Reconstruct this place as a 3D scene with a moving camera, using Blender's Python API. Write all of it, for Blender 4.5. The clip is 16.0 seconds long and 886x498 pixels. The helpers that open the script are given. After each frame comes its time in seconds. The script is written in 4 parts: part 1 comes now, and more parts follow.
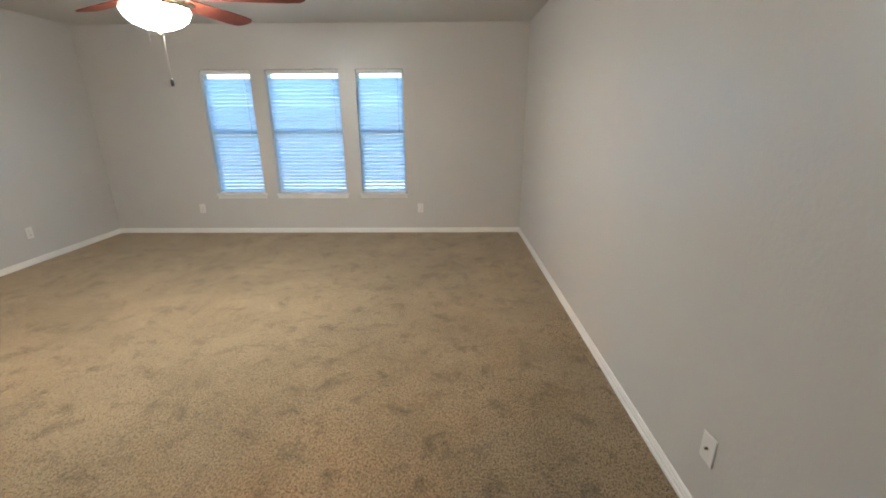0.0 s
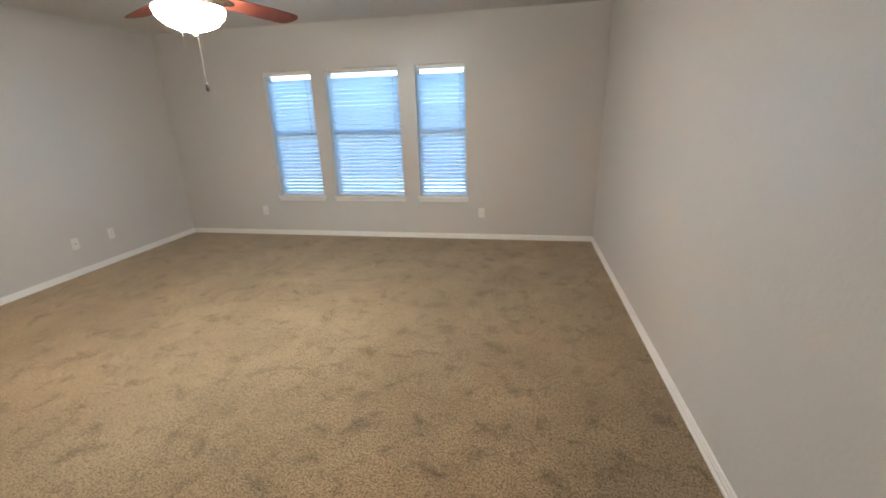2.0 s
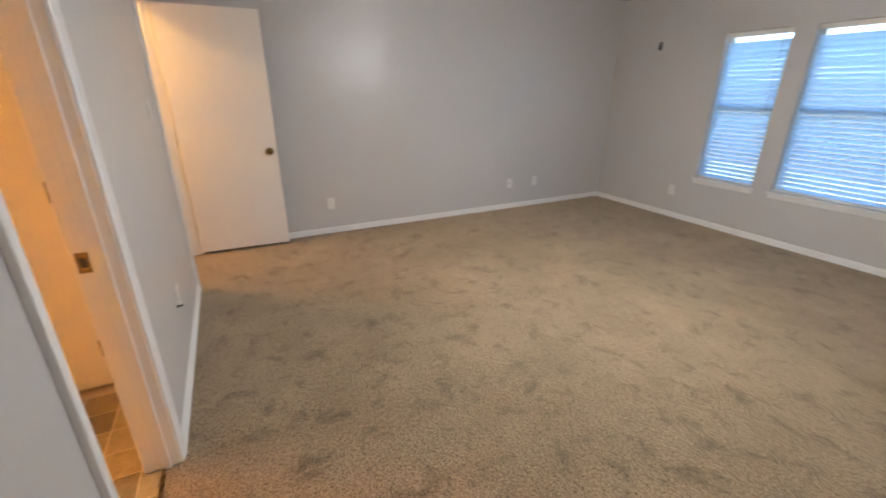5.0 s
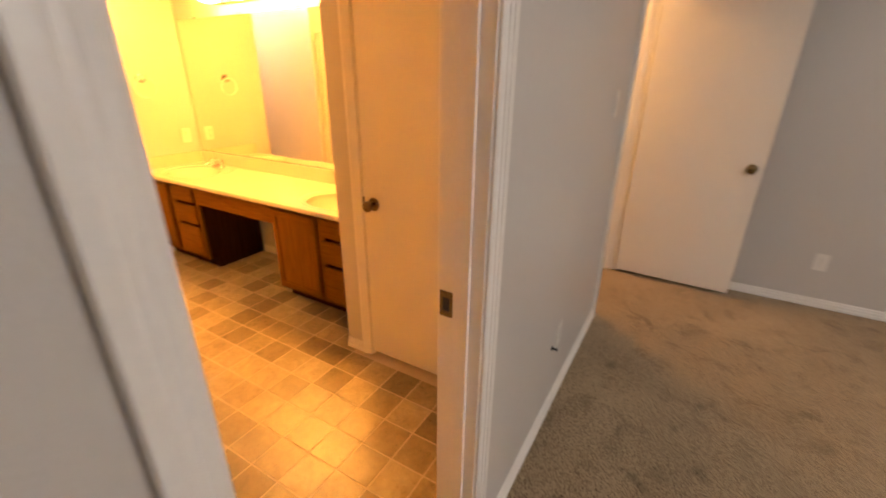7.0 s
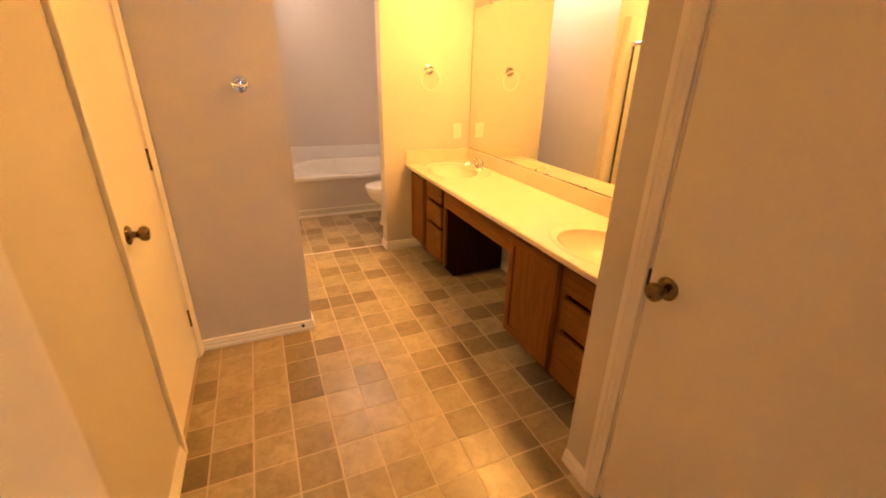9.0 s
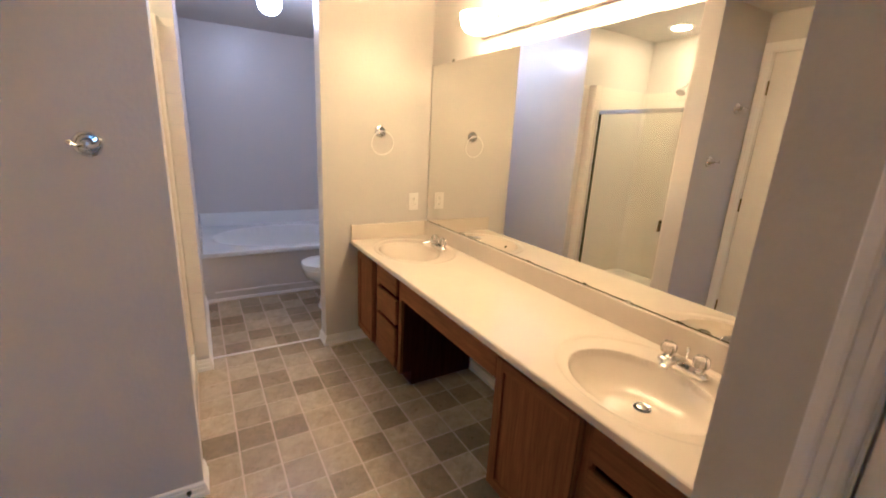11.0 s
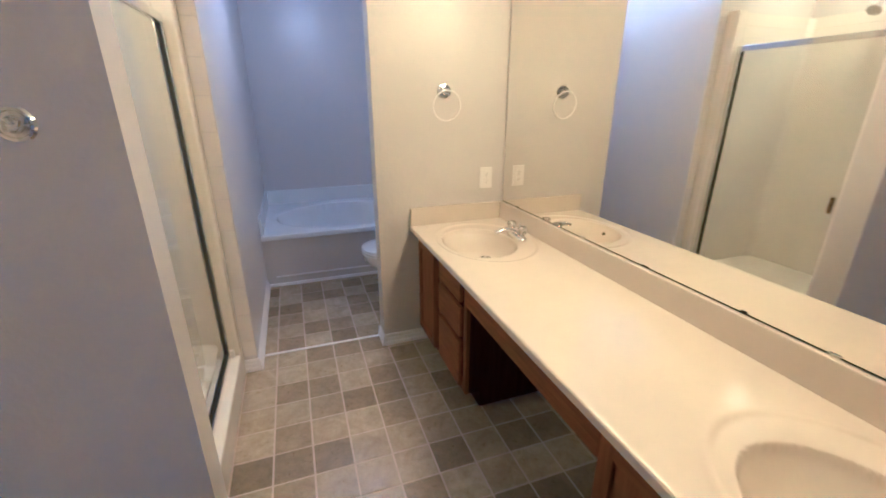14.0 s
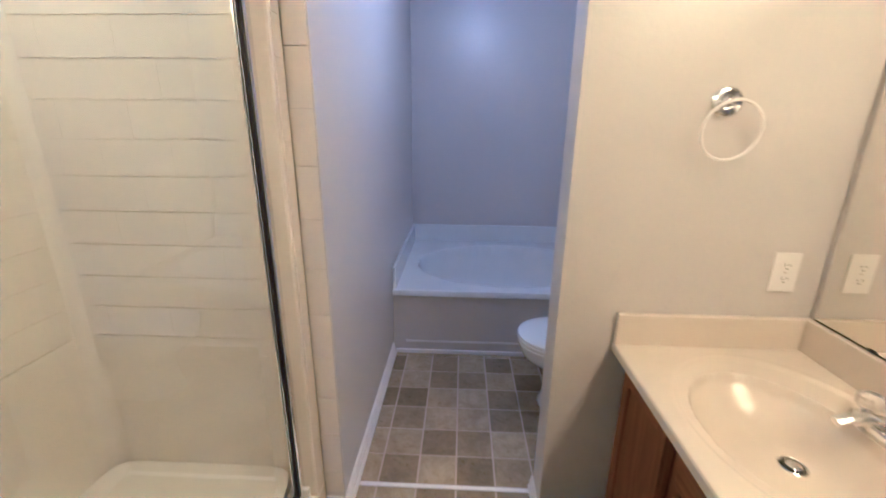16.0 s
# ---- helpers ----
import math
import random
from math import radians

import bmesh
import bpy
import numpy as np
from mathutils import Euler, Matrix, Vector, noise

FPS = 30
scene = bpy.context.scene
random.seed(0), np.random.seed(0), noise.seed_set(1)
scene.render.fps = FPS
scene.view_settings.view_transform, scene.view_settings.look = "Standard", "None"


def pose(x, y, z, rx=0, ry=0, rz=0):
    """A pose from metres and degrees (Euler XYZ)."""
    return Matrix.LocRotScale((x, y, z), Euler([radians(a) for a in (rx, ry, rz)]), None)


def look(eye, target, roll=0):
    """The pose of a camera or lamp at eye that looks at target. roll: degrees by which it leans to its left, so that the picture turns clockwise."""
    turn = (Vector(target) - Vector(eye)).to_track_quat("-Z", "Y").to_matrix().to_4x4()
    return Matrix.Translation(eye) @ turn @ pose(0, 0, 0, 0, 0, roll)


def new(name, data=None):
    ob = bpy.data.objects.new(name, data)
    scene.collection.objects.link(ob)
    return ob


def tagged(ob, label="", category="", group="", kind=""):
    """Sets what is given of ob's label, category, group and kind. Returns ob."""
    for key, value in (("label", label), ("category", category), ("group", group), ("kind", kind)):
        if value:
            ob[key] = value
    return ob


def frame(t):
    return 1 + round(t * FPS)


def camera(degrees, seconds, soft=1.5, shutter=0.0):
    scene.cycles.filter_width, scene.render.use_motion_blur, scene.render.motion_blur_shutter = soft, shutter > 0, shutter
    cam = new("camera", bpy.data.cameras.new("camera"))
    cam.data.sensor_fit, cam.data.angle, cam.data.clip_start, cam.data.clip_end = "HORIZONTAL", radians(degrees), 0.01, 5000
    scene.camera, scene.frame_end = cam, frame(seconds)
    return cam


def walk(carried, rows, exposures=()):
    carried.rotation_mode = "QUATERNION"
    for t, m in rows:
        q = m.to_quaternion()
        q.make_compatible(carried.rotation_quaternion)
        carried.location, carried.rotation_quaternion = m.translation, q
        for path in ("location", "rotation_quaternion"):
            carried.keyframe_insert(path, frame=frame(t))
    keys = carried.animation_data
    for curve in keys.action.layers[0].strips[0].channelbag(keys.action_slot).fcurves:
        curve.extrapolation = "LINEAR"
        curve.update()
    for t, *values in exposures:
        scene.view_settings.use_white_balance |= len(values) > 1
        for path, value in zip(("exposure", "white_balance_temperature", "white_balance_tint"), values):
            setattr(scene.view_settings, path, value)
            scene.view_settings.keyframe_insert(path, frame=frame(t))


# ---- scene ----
cam = camera(93.9, 16.0, soft=1.8, shutter=0.4)
PATH = [
    (0, (-0.13, -0.159, 1.453), (-0.153, 1.744, 0.839), -0.3),
    (0.5, (-0.116, 0.024, 1.46), (-0.141, 1.929, 0.849), -0.3),
    (1, (-0.146, 0.102, 1.469), (-0.225, 2.004, 0.854), -0.8),
    (1.5, (-0.109, 0.177, 1.472), (-0.295, 2.068, 0.846), -1.4),
    (2, (-0.041, 0.265, 1.481), (-0.397, 2.129, 0.85), -1.8),
    (2.5, (-0.018, 0.314, 1.461), (-0.593, 2.123, 0.83), -1.8),
    (3, (-0.034, 0.339, 1.447), (-0.844, 2.051, 0.803), -1.8),
    (3.2, (-0.066, 0.339, 1.446), (-0.965, 2.003, 0.795), -1.6),
    (5.5, (-0.233, 0.412, 1.432), (-2.038, 0.866, 0.701), -0.1),
    (6, (-0.475, 0.393, 1.428), (-2.337, 0.394, 0.696), -0.6),
    (6.5, (-0.728, 0.362, 1.426), (-2.526, -0.105, 0.683), 0.1),
    (7, (-1.005, 0.365, 1.421), (-2.6, -0.571, 0.659), 0.6),
    (7.5, (-1.223, 0.232, 1.39), (-2.501, -1.087, 0.597), 1.5),
    (7.7, (-1.274, 0.183, 1.395), (-2.398, -1.27, 0.604), 1.4),
    (8, (-1.361, 0.098, 1.375), (-2.233, -1.521, 0.591), 0.6),
    (8.2, (-1.41, 0.046, 1.391), (-2.155, -1.633, 0.6), 0.9),
    (10.3, (-1.69, -0.65, 1.337), (-2.476, -2.353, 0.643), 2.1),
    (10.5, (-1.722, -0.688, 1.346), (-2.578, -2.376, 0.701), 2.5),
    (11, (-1.751, -0.823, 1.383), (-2.744, -2.48, 0.866), 3.0),
    (11.5, (-1.768, -0.891, 1.445), (-2.834, -2.538, 1.055), 2.6),
    (12, (-1.773, -0.915, 1.465), (-2.859, -2.556, 1.112), 2.2),
    (12.5, (-1.774, -0.915, 1.438), (-2.827, -2.56, 1.005), 1.7),
    (13, (-1.801, -0.953, 1.377), (-2.76, -2.619, 0.825), 1.2),
    (13.5, (-1.926, -1.101, 1.361), (-2.737, -2.814, 0.724), 0.7),
    (14, (-2.019, -1.265, 1.363), (-2.647, -3.038, 0.683), -0.0),
    (14.5, (-2.041, -1.509, 1.371), (-2.473, -3.341, 0.696), -0.1),
    (15, (-2.072, -1.754, 1.361), (-2.296, -3.627, 0.694), -0.3),
    (15.5, (-2.143, -1.972, 1.327), (-2.178, -3.881, 0.732), 0.7),
    (16, (-2.107, -2.231, 1.352), (-2.023, -4.139, 0.757), 0.5),
]
walk(cam, [(t, look(eye, target, roll)) for t, eye, target, roll in PATH],
     exposures=[(0.0, 2.76, 5350, 0), (3.2, 2.66, 5500, 4), (5.3, 2.57, 5200, 6), (6.5, 2.42, 5300, 9), (7.2, 2.1, 6300, 13), (8.2, 1.8, 5950, 8),
                (10.3, 1.38, 3250, 0), (11.0, 1.08, 3020, 2), (12.5, 0.92, 2860, 1), (14.0, 1.0, 2760, 1), (16.0, 0.95, 2760, 3)])

# ---- world and sun ----
SUN_AZ, SUN_EL = 205.0, 52.0
world = bpy.data.worlds.new("daylight")
scene.world = world
world.use_nodes = True
wn = world.node_tree.nodes
sky = wn.new("ShaderNodeTexSky")
sky.sky_type, sky.sun_disc = "NISHITA", False
sky.sun_elevation, sky.sun_rotation = radians(SUN_EL), radians(SUN_AZ)
world.node_tree.links.new(sky.outputs[0], wn["Background"].inputs[0])
wn["Background"].inputs[1].default_value = 0.15
sun = new("sun", bpy.data.lights.new("sun", "SUN"))
sun.data.energy, sun.data.angle, sun.data.color = 5.0, radians(0.5), (1.0, 0.95, 0.88)
away = Vector((math.sin(radians(SUN_AZ)) * math.cos(radians(SUN_EL)), math.cos(radians(SUN_AZ)) * math.cos(radians(SUN_EL)), math.sin(radians(SUN_EL))))
sun.matrix_world = look(away * 30, (0, 0, 0))

WARM = (1.0, 0.385, 0.050)
FAN_GLOW, VANITY_GLOW, GLOBE_GLOW, CAN_GLOW, HALL_WATTS = 30.0, 31.5, 51.0, 142.0, 34.0

# ---- materials ----


def mat(name, base, rough=0.6, metal=0.0, vary=0.06, scale=6.0, fine=90.0, bump=0.0, bump_scale=160.0, spec=0.5, glow=None, strength=0.0, trans=0.0, coat=0.0):
    """A surface with slow and fine variation of colour and gloss and a fine relief."""
    m = bpy.data.materials.new(name)
    m.use_nodes = True
    n, l = m.node_tree.nodes, m.node_tree.links
    b = n["Principled BSDF"]
    b.inputs["Metallic"].default_value = metal
    b.inputs["Specular IOR Level"].default_value = spec
    b.inputs["Transmission Weight"].default_value = trans
    b.inputs["Coat Weight"].default_value = coat
    place = n.new("ShaderNodeNewGeometry")
    big, small = n.new("ShaderNodeTexNoise"), n.new("ShaderNodeTexNoise")
    big.inputs["Scale"].default_value, small.inputs["Scale"].default_value = scale, fine
    big.inputs["Detail"].default_value, small.inputs["Detail"].default_value = 4, 2
    for t in (big, small):
        l.new(place.outputs["Position"], t.inputs["Vector"])
    add = n.new("ShaderNodeMath")
    add.operation = "ADD"
    l.new(big.outputs[0], add.inputs[0])
    half = n.new("ShaderNodeMath")
    half.operation = "MULTIPLY"
    half.inputs[1].default_value = 0.5
    l.new(small.outputs[0], half.inputs[0])
    l.new(half.outputs[0], add.inputs[1])
    last = add.outputs[0]
    ramp = n.new("ShaderNodeMapRange")
    ramp.inputs["From Min"].default_value, ramp.inputs["From Max"].default_value = 0.35, 1.15
    ramp.inputs["To Min"].default_value, ramp.inputs["To Max"].default_value = 1 - vary, 1 + vary
    l.new(last, ramp.inputs["Value"])
    col = n.new("ShaderNodeMix")
    col.data_type, col.blend_type = "RGBA", "MULTIPLY"
    col.inputs[0].default_value = 1.0
    col.inputs[6].default_value = (*base, 1)
    l.new(ramp.outputs[0], col.inputs[7])
    l.new(col.outputs[2], b.inputs["Base Color"])
    rr = n.new("ShaderNodeMapRange")
    rr.inputs["From Min"].default_value, rr.inputs["From Max"].default_value = 0.3, 0.7
    rr.inputs["To Min"].default_value, rr.inputs["To Max"].default_value = max(0.0, rough * 0.88), min(1.0, rough * 1.12)
    l.new(big.outputs[0], rr.inputs["Value"])
    l.new(rr.outputs[0], b.inputs["Roughness"])
    if bump:
        relief = n.new("ShaderNodeTexNoise")
        relief.inputs["Scale"].default_value, relief.inputs["Detail"].default_value = bump_scale, 3
        l.new(place.outputs["Position"], relief.inputs["Vector"])
        bp = n.new("ShaderNodeBump")
        bp.inputs["Strength"].default_value, bp.inputs["Distance"].default_value = min(1.0, bump), 0.004
        l.new(relief.outputs[0], bp.inputs["Height"])
        l.new(bp.outputs[0], b.inputs["Normal"])
    if glow:
        b.inputs["Emission Color"].default_value = (*glow, 1)
        b.inputs["Emission Strength"].default_value = strength
    return m


def carpet_mat():
    """Cut-pile carpet: speckled yarn, tufts and patches where the pile lies another way."""
    m = bpy.data.materials.new("carpet_pile")
    m.use_nodes = True
    n, l = m.node_tree.nodes, m.node_tree.links
    b = n["Principled BSDF"]
    b.inputs["Roughness"].default_value = 0.95
    b.inputs["Specular IOR Level"].default_value = 0.1
    b.inputs["Sheen Weight"].default_value = 0.5
    b.inputs["Sheen Roughness"].default_value = 0.45
    b.inputs["Sheen Tint"].default_value = (0.85, 0.74, 0.58, 1)
    co = n.new("ShaderNodeTexCoord")
    yarn, tuft, lay, wide, dent = (n.new("ShaderNodeTexNoise") for _ in range(5))
    for t, s, d, g in ((yarn, 135.0, 3, 0.75), (tuft, 55.0, 5, 0.75), (lay, 2.2, 5, 0.62), (wide, 0.9, 2, 0.5), (dent, 7.0, 6, 0.66)):
        t.inputs["Scale"].default_value, t.inputs["Detail"].default_value, t.inputs["Roughness"].default_value = s, d, g
        l.new(co.outputs["Object"], t.inputs["Vector"])
    dent.inputs["Distortion"].default_value = 0.5
    r1 = n.new("ShaderNodeValToRGB")
    r1.color_ramp.elements[0].position, r1.color_ramp.elements[0].color = 0.405, (0.042, 0.023, 0.011, 1)
    r1.color_ramp.elements[1].position, r1.color_ramp.elements[1].color = 0.575, (0.42, 0.315, 0.187, 1)
    e = r1.color_ramp.elements.new(0.465)
    e.color = (0.235, 0.164, 0.097, 1)
    mixy = n.new("ShaderNodeMath")
    mixy.operation = "MULTIPLY_ADD"
    mixy.inputs[1].default_value = 0.74
    mv = n.new("ShaderNodeMath")
    mv.operation = "MULTIPLY"
    mv.inputs[1].default_value = 0.26
    l.new(tuft.outputs[0], mv.inputs[0])
    l.new(yarn.outputs[0], mixy.inputs[0])
    l.new(mv.outputs[0], mixy.inputs[2])
    l.new(mixy.outputs[0], r1.inputs[0])
    last = None
    for src, a, b_, lo, hi in ((lay, 0.38, 0.62, 0.86, 1.08), (wide, 0.3, 0.7, 0.92, 1.08), (dent, 0.52, 0.68, 1.05, 0.58)):
        mr = n.new("ShaderNodeMapRange")
        mr.inputs["From Min"].default_value, mr.inputs["From Max"].default_value = a, b_
        mr.inputs["To Min"].default_value, mr.inputs["To Max"].default_value = lo, hi
        l.new(src.outputs[0], mr.inputs["Value"])
        if last is None:
            last = mr.outputs[0]
        else:
            mm = n.new("ShaderNodeMath")
            mm.operation = "MULTIPLY"
            l.new(last, mm.inputs[0])
            l.new(mr.outputs[0], mm.inputs[1])
            last = mm.outputs[0]
    col = n.new("ShaderNodeMix")
    col.data_type, col.blend_type = "RGBA", "MULTIPLY"
    col.inputs[0].default_value = 1.0
    l.new(r1.outputs[0], col.inputs[6])
    l.new(last, col.inputs[7])
    l.new(col.outputs[2], b.inputs["Base Color"])
    bp = n.new("ShaderNodeBump")
    bp.inputs["Strength"].default_value, bp.inputs["Distance"].default_value = 0.6, 0.010
    l.new(mixy.outputs[0], bp.inputs["Height"])
    l.new(bp.outputs[0], b.inputs["Normal"])
    return m


def vinyl_mat():
    """Printed stone vinyl: each tile has its own tone, with cloudy mottling and fine flecks in it."""
    m = bpy.data.materials.new("vinyl_tile")
    m.use_nodes = True
    n, l = m.node_tree.nodes, m.node_tree.links
    b = n["Principled BSDF"]
    info, place = n.new("ShaderNodeObjectInfo"), n.new("ShaderNodeNewGeometry")
    shift = n.new("ShaderNodeVectorMath")
    shift.operation = "MULTIPLY_ADD"
    shift.inputs[1].default_value = (7.0, 11.0, 5.0)
    l.new(info.outputs["Random"], shift.inputs[0])
    l.new(place.outputs["Position"], shift.inputs[2])
    tone = n.new("ShaderNodeValToRGB")
    for k, (at, c) in enumerate(((0.0, (0.190, 0.150, 0.080)), (0.3, (0.278, 0.225, 0.124)), (0.65, (0.355, 0.291, 0.165)), (1.0, (0.412, 0.341, 0.198)))):
        e = tone.color_ramp.elements[0] if k == 0 else tone.color_ramp.elements[-1] if k == 3 else tone.color_ramp.elements.new(at)
        e.position, e.color = at, (*c, 1)
    l.new(info.outputs["Random"], tone.inputs[0])
    last = tone.outputs[0]
    for s, d, g, lo, hi, bend in ((13.0, 5, 0.6, 0.80, 1.20, 0.8), (48.0, 4, 0.7, 0.88, 1.12, 0.3), (260.0, 2, 0.5, 0.92, 1.08, 0.0)):
        t = n.new("ShaderNodeTexNoise")
        t.inputs["Scale"].default_value, t.inputs["Detail"].default_value, t.inputs["Roughness"].default_value, t.inputs["Distortion"].default_value = s, d, g, bend
        l.new(shift.outputs[0], t.inputs["Vector"])
        mr = n.new("ShaderNodeMapRange")
        mr.inputs["From Min"].default_value, mr.inputs["From Max"].default_value = 0.3, 0.7
        mr.inputs["To Min"].default_value, mr.inputs["To Max"].default_value = lo, hi
        l.new(t.outputs[0], mr.inputs["Value"])
        mx = n.new("ShaderNodeMix")
        mx.data_type, mx.blend_type = "RGBA", "MULTIPLY"
        mx.inputs[0].default_value = 1.0
        l.new(last, mx.inputs[6])
        l.new(mr.outputs[0], mx.inputs[7])
        last = mx.outputs[2]
        if s == 48.0:
            rr = n.new("ShaderNodeMapRange")
            rr.inputs["From Min"].default_value, rr.inputs["From Max"].default_value = 0.3, 0.7
            rr.inputs["To Min"].default_value, rr.inputs["To Max"].default_value = 0.26, 0.36
            l.new(t.outputs[0], rr.inputs["Value"])
            l.new(rr.outputs[0], b.inputs["Roughness"])
            bp = n.new("ShaderNodeBump")
            bp.inputs["Strength"].default_value, bp.inputs["Distance"].default_value = 0.12, 0.002
            l.new(t.outputs[0], bp.inputs["Height"])
            l.new(bp.outputs[0], b.inputs["Normal"])
    l.new(last, b.inputs["Base Color"])
    return m


def wood_mat(name, dark, light, scale=1.0, axis=2, rough=0.4):
    """Stained wood with grain that runs along one axis."""
    m = bpy.data.materials.new(name)
    m.use_nodes = True
    n, l = m.node_tree.nodes, m.node_tree.links
    b = n["Principled BSDF"]
    co, mp = n.new("ShaderNodeTexCoord"), n.new("ShaderNodeMapping")
    sc = [38.0 * scale] * 3
    sc[axis] = 2.2 * scale
    mp.inputs["Scale"].default_value = sc
    l.new(co.outputs["Object"], mp.inputs["Vector"])
    g = n.new("ShaderNodeTexNoise")
    g.inputs["Scale"].default_value, g.inputs["Detail"].default_value, g.inputs["Distortion"].default_value = 1.6, 6, 0.6
    l.new(mp.outputs[0], g.inputs["Vector"])
    r = n.new("ShaderNodeValToRGB")
    r.color_ramp.elements[0].position, r.color_ramp.elements[0].color = 0.3, (*dark, 1)
    r.color_ramp.elements[1].position, r.color_ramp.elements[1].color = 0.7, (*light, 1)
    l.new(g.outputs[0], r.inputs[0])
    l.new(r.outputs[0], b.inputs["Base Color"])
    b.inputs["Roughness"].default_value = rough
    b.inputs["Specular IOR Level"].default_value = 0.02
    bp = n.new("ShaderNodeBump")
    bp.inputs["Strength"].default_value, bp.inputs["Distance"].default_value = 0.15, 0.001
    l.new(g.outputs[0], bp.inputs["Height"])
    l.new(bp.outputs[0], b.inputs["Normal"])
    return m


def glass_mat(name, tint=(1, 1, 1), rough=0.0):
    m = bpy.data.materials.new(name)
    m.use_nodes = True
    b = m.node_tree.nodes["Principled BSDF"]
    b.inputs["Base Color"].default_value = (*tint, 1)
    b.inputs["Transmission Weight"].default_value = 1.0
    b.inputs["Roughness"].default_value = rough
    b.inputs["IOR"].default_value = 1.45
    return m


def slat_mat():
    """Thin white blind slats that let some daylight through."""
    m = bpy.data.materials.new("blind_slat")
    m.use_nodes = True
    n, l = m.node_tree.nodes, m.node_tree.links
    b = n["Principled BSDF"]
    b.inputs["Base Color"].default_value = (0.80, 0.84, 0.88, 1)
    b.inputs["Roughness"].default_value = 0.5
    tr = n.new("ShaderNodeBsdfTranslucent")
    tr.inputs["Color"].default_value = (0.80, 0.91, 1.0, 1)
    mx = n.new("ShaderNodeMixShader")
    mx.inputs[0].default_value = 0.80
    l.new(b.outputs[0], mx.inputs[1])
    l.new(tr.outputs[0], mx.inputs[2])
    l.new(mx.outputs[0], n["Material Output"].inputs["Surface"])
    return m


PAINT = mat("greige_wall_paint", (0.595, 0.563, 0.530), 0.33, vary=0.03, scale=1.5, bump=0.24, bump_scale=64.0, spec=0.6)
CEIL = mat("ceiling_paint", (0.62, 0.60, 0.565), 0.7, vary=0.04, scale=2.0, bump=0.4, bump_scale=70.0)
TRIM = mat("white_trim_paint", (0.84, 0.81, 0.77), 0.38, vary=0.05, scale=5.0, bump=0.06, bump_scale=60.0)
DOORP = mat("white_door_paint", (0.80, 0.76, 0.70), 0.40, vary=0.04, scale=3.0, bump=0.05, bump_scale=220.0)
CARPET = carpet_mat()
VINYL = vinyl_mat()
GROUT = mat("vinyl_joint", (0.55, 0.45, 0.30), 0.5, vary=0.12, scale=12.0)
OAK = wood_mat("stained_oak", (0.140, 0.060, 0.002), (0.240, 0.106, 0.004), scale=1.5, rough=0.46)
OAKH = wood_mat("stained_oak_across", (0.140, 0.060, 0.002), (0.240, 0.106, 0.004), scale=1.5, rough=0.46, axis=1)
# the same oak darkened: shade under the counter is put into its colour
OAKSHADE = wood_mat("oak_inside_shaded", (0.030, 0.009, 0.004), (0.060, 0.020, 0.008))
MARBLE = mat("cream_cultured_marble", (0.67, 0.602, 0.455), 0.15, vary=0.035, scale=4.0, fine=20.0)
CHROME = mat("polished_chrome", (0.82, 0.83, 0.85), 0.09, 1.0, vary=0.04)
PLATE = mat("satin_nickel_plate", (0.22, 0.195, 0.17), 0.42, 0.7, vary=0.06)
NICKEL = mat("brushed_nickel", (0.55, 0.50, 0.45), 0.3, 1.0, vary=0.08)
BRASS = mat("antique_brass", (0.19, 0.135, 0.058), 0.28, 1.0, vary=0.25, scale=60.0)
DARKM = mat("dark_metal", (0.025, 0.022, 0.02), 0.45, 0.6)
PORC = mat("white_porcelain", (0.82, 0.82, 0.81), 0.12, vary=0.02, coat=0.4)
ACRYL = mat("white_acrylic", (0.78, 0.78, 0.77), 0.2, vary=0.03)
FIBRE = mat("cream_fibreglass", (0.74, 0.69, 0.595), 0.24, vary=0.04, scale=3.0)
PLASTIC = mat("white_plastic", (0.80, 0.77, 0.72), 0.35, vary=0.02)
BLACK = mat("dark_slot", (0.02, 0.018, 0.016), 0.6)
GLASS = glass_mat("clear_glass", (0.89, 0.91, 0.87))
PANEG = glass_mat("window_glass", (0.97, 0.99, 1.0))
CRYSTAL = mat("clear_acrylic", (0.95, 0.94, 0.92), 0.05, vary=0.02, trans=0.88)
SLAT = slat_mat()
VINYLW = mat("white_window_vinyl", (0.78, 0.79, 0.80), 0.4, vary=0.03)
BLADE = wood_mat("cherry_fan_blade", (0.085, 0.022, 0.012), (0.17, 0.045, 0.024), axis=0, rough=0.35)
FANGLASS = mat("frosted_fan_bowl", (0.9, 0.88, 0.85), 0.4, glow=(1.0, 0.89, 0.76), strength=FAN_GLOW)
BOWLGLASS = mat("frosted_vanity_bowl", (0.9, 0.86, 0.8), 0.4, glow=WARM, strength=VANITY_GLOW)
GLOBEGLASS = mat("frosted_globe", (0.9, 0.9, 0.9), 0.4, glow=(1.0, 0.535, 0.275), strength=GLOBE_GLOW)
CANGLASS = mat("can_light_lens", (0.9, 0.88, 0.8), 0.4, glow=(1.0, 0.435, 0.075), strength=CAN_GLOW)
CONCRETE = mat("pale_concrete", (0.42, 0.40, 0.37), 0.9, vary=0.2, scale=2.0, bump=0.3)
GRASS = mat("dry_lawn", (0.17, 0.16, 0.07), 0.95, vary=0.4, scale=3.0, bump=0.6)
FENCEW = wood_mat("weathered_cedar", (0.10, 0.085, 0.07), (0.22, 0.18, 0.14), rough=0.85)
MIRROR = mat("silvered_mirror", (0.87, 0.865, 0.79), 0.012, 1.0, vary=0.0)

# ---- builders ----
BASE = {}


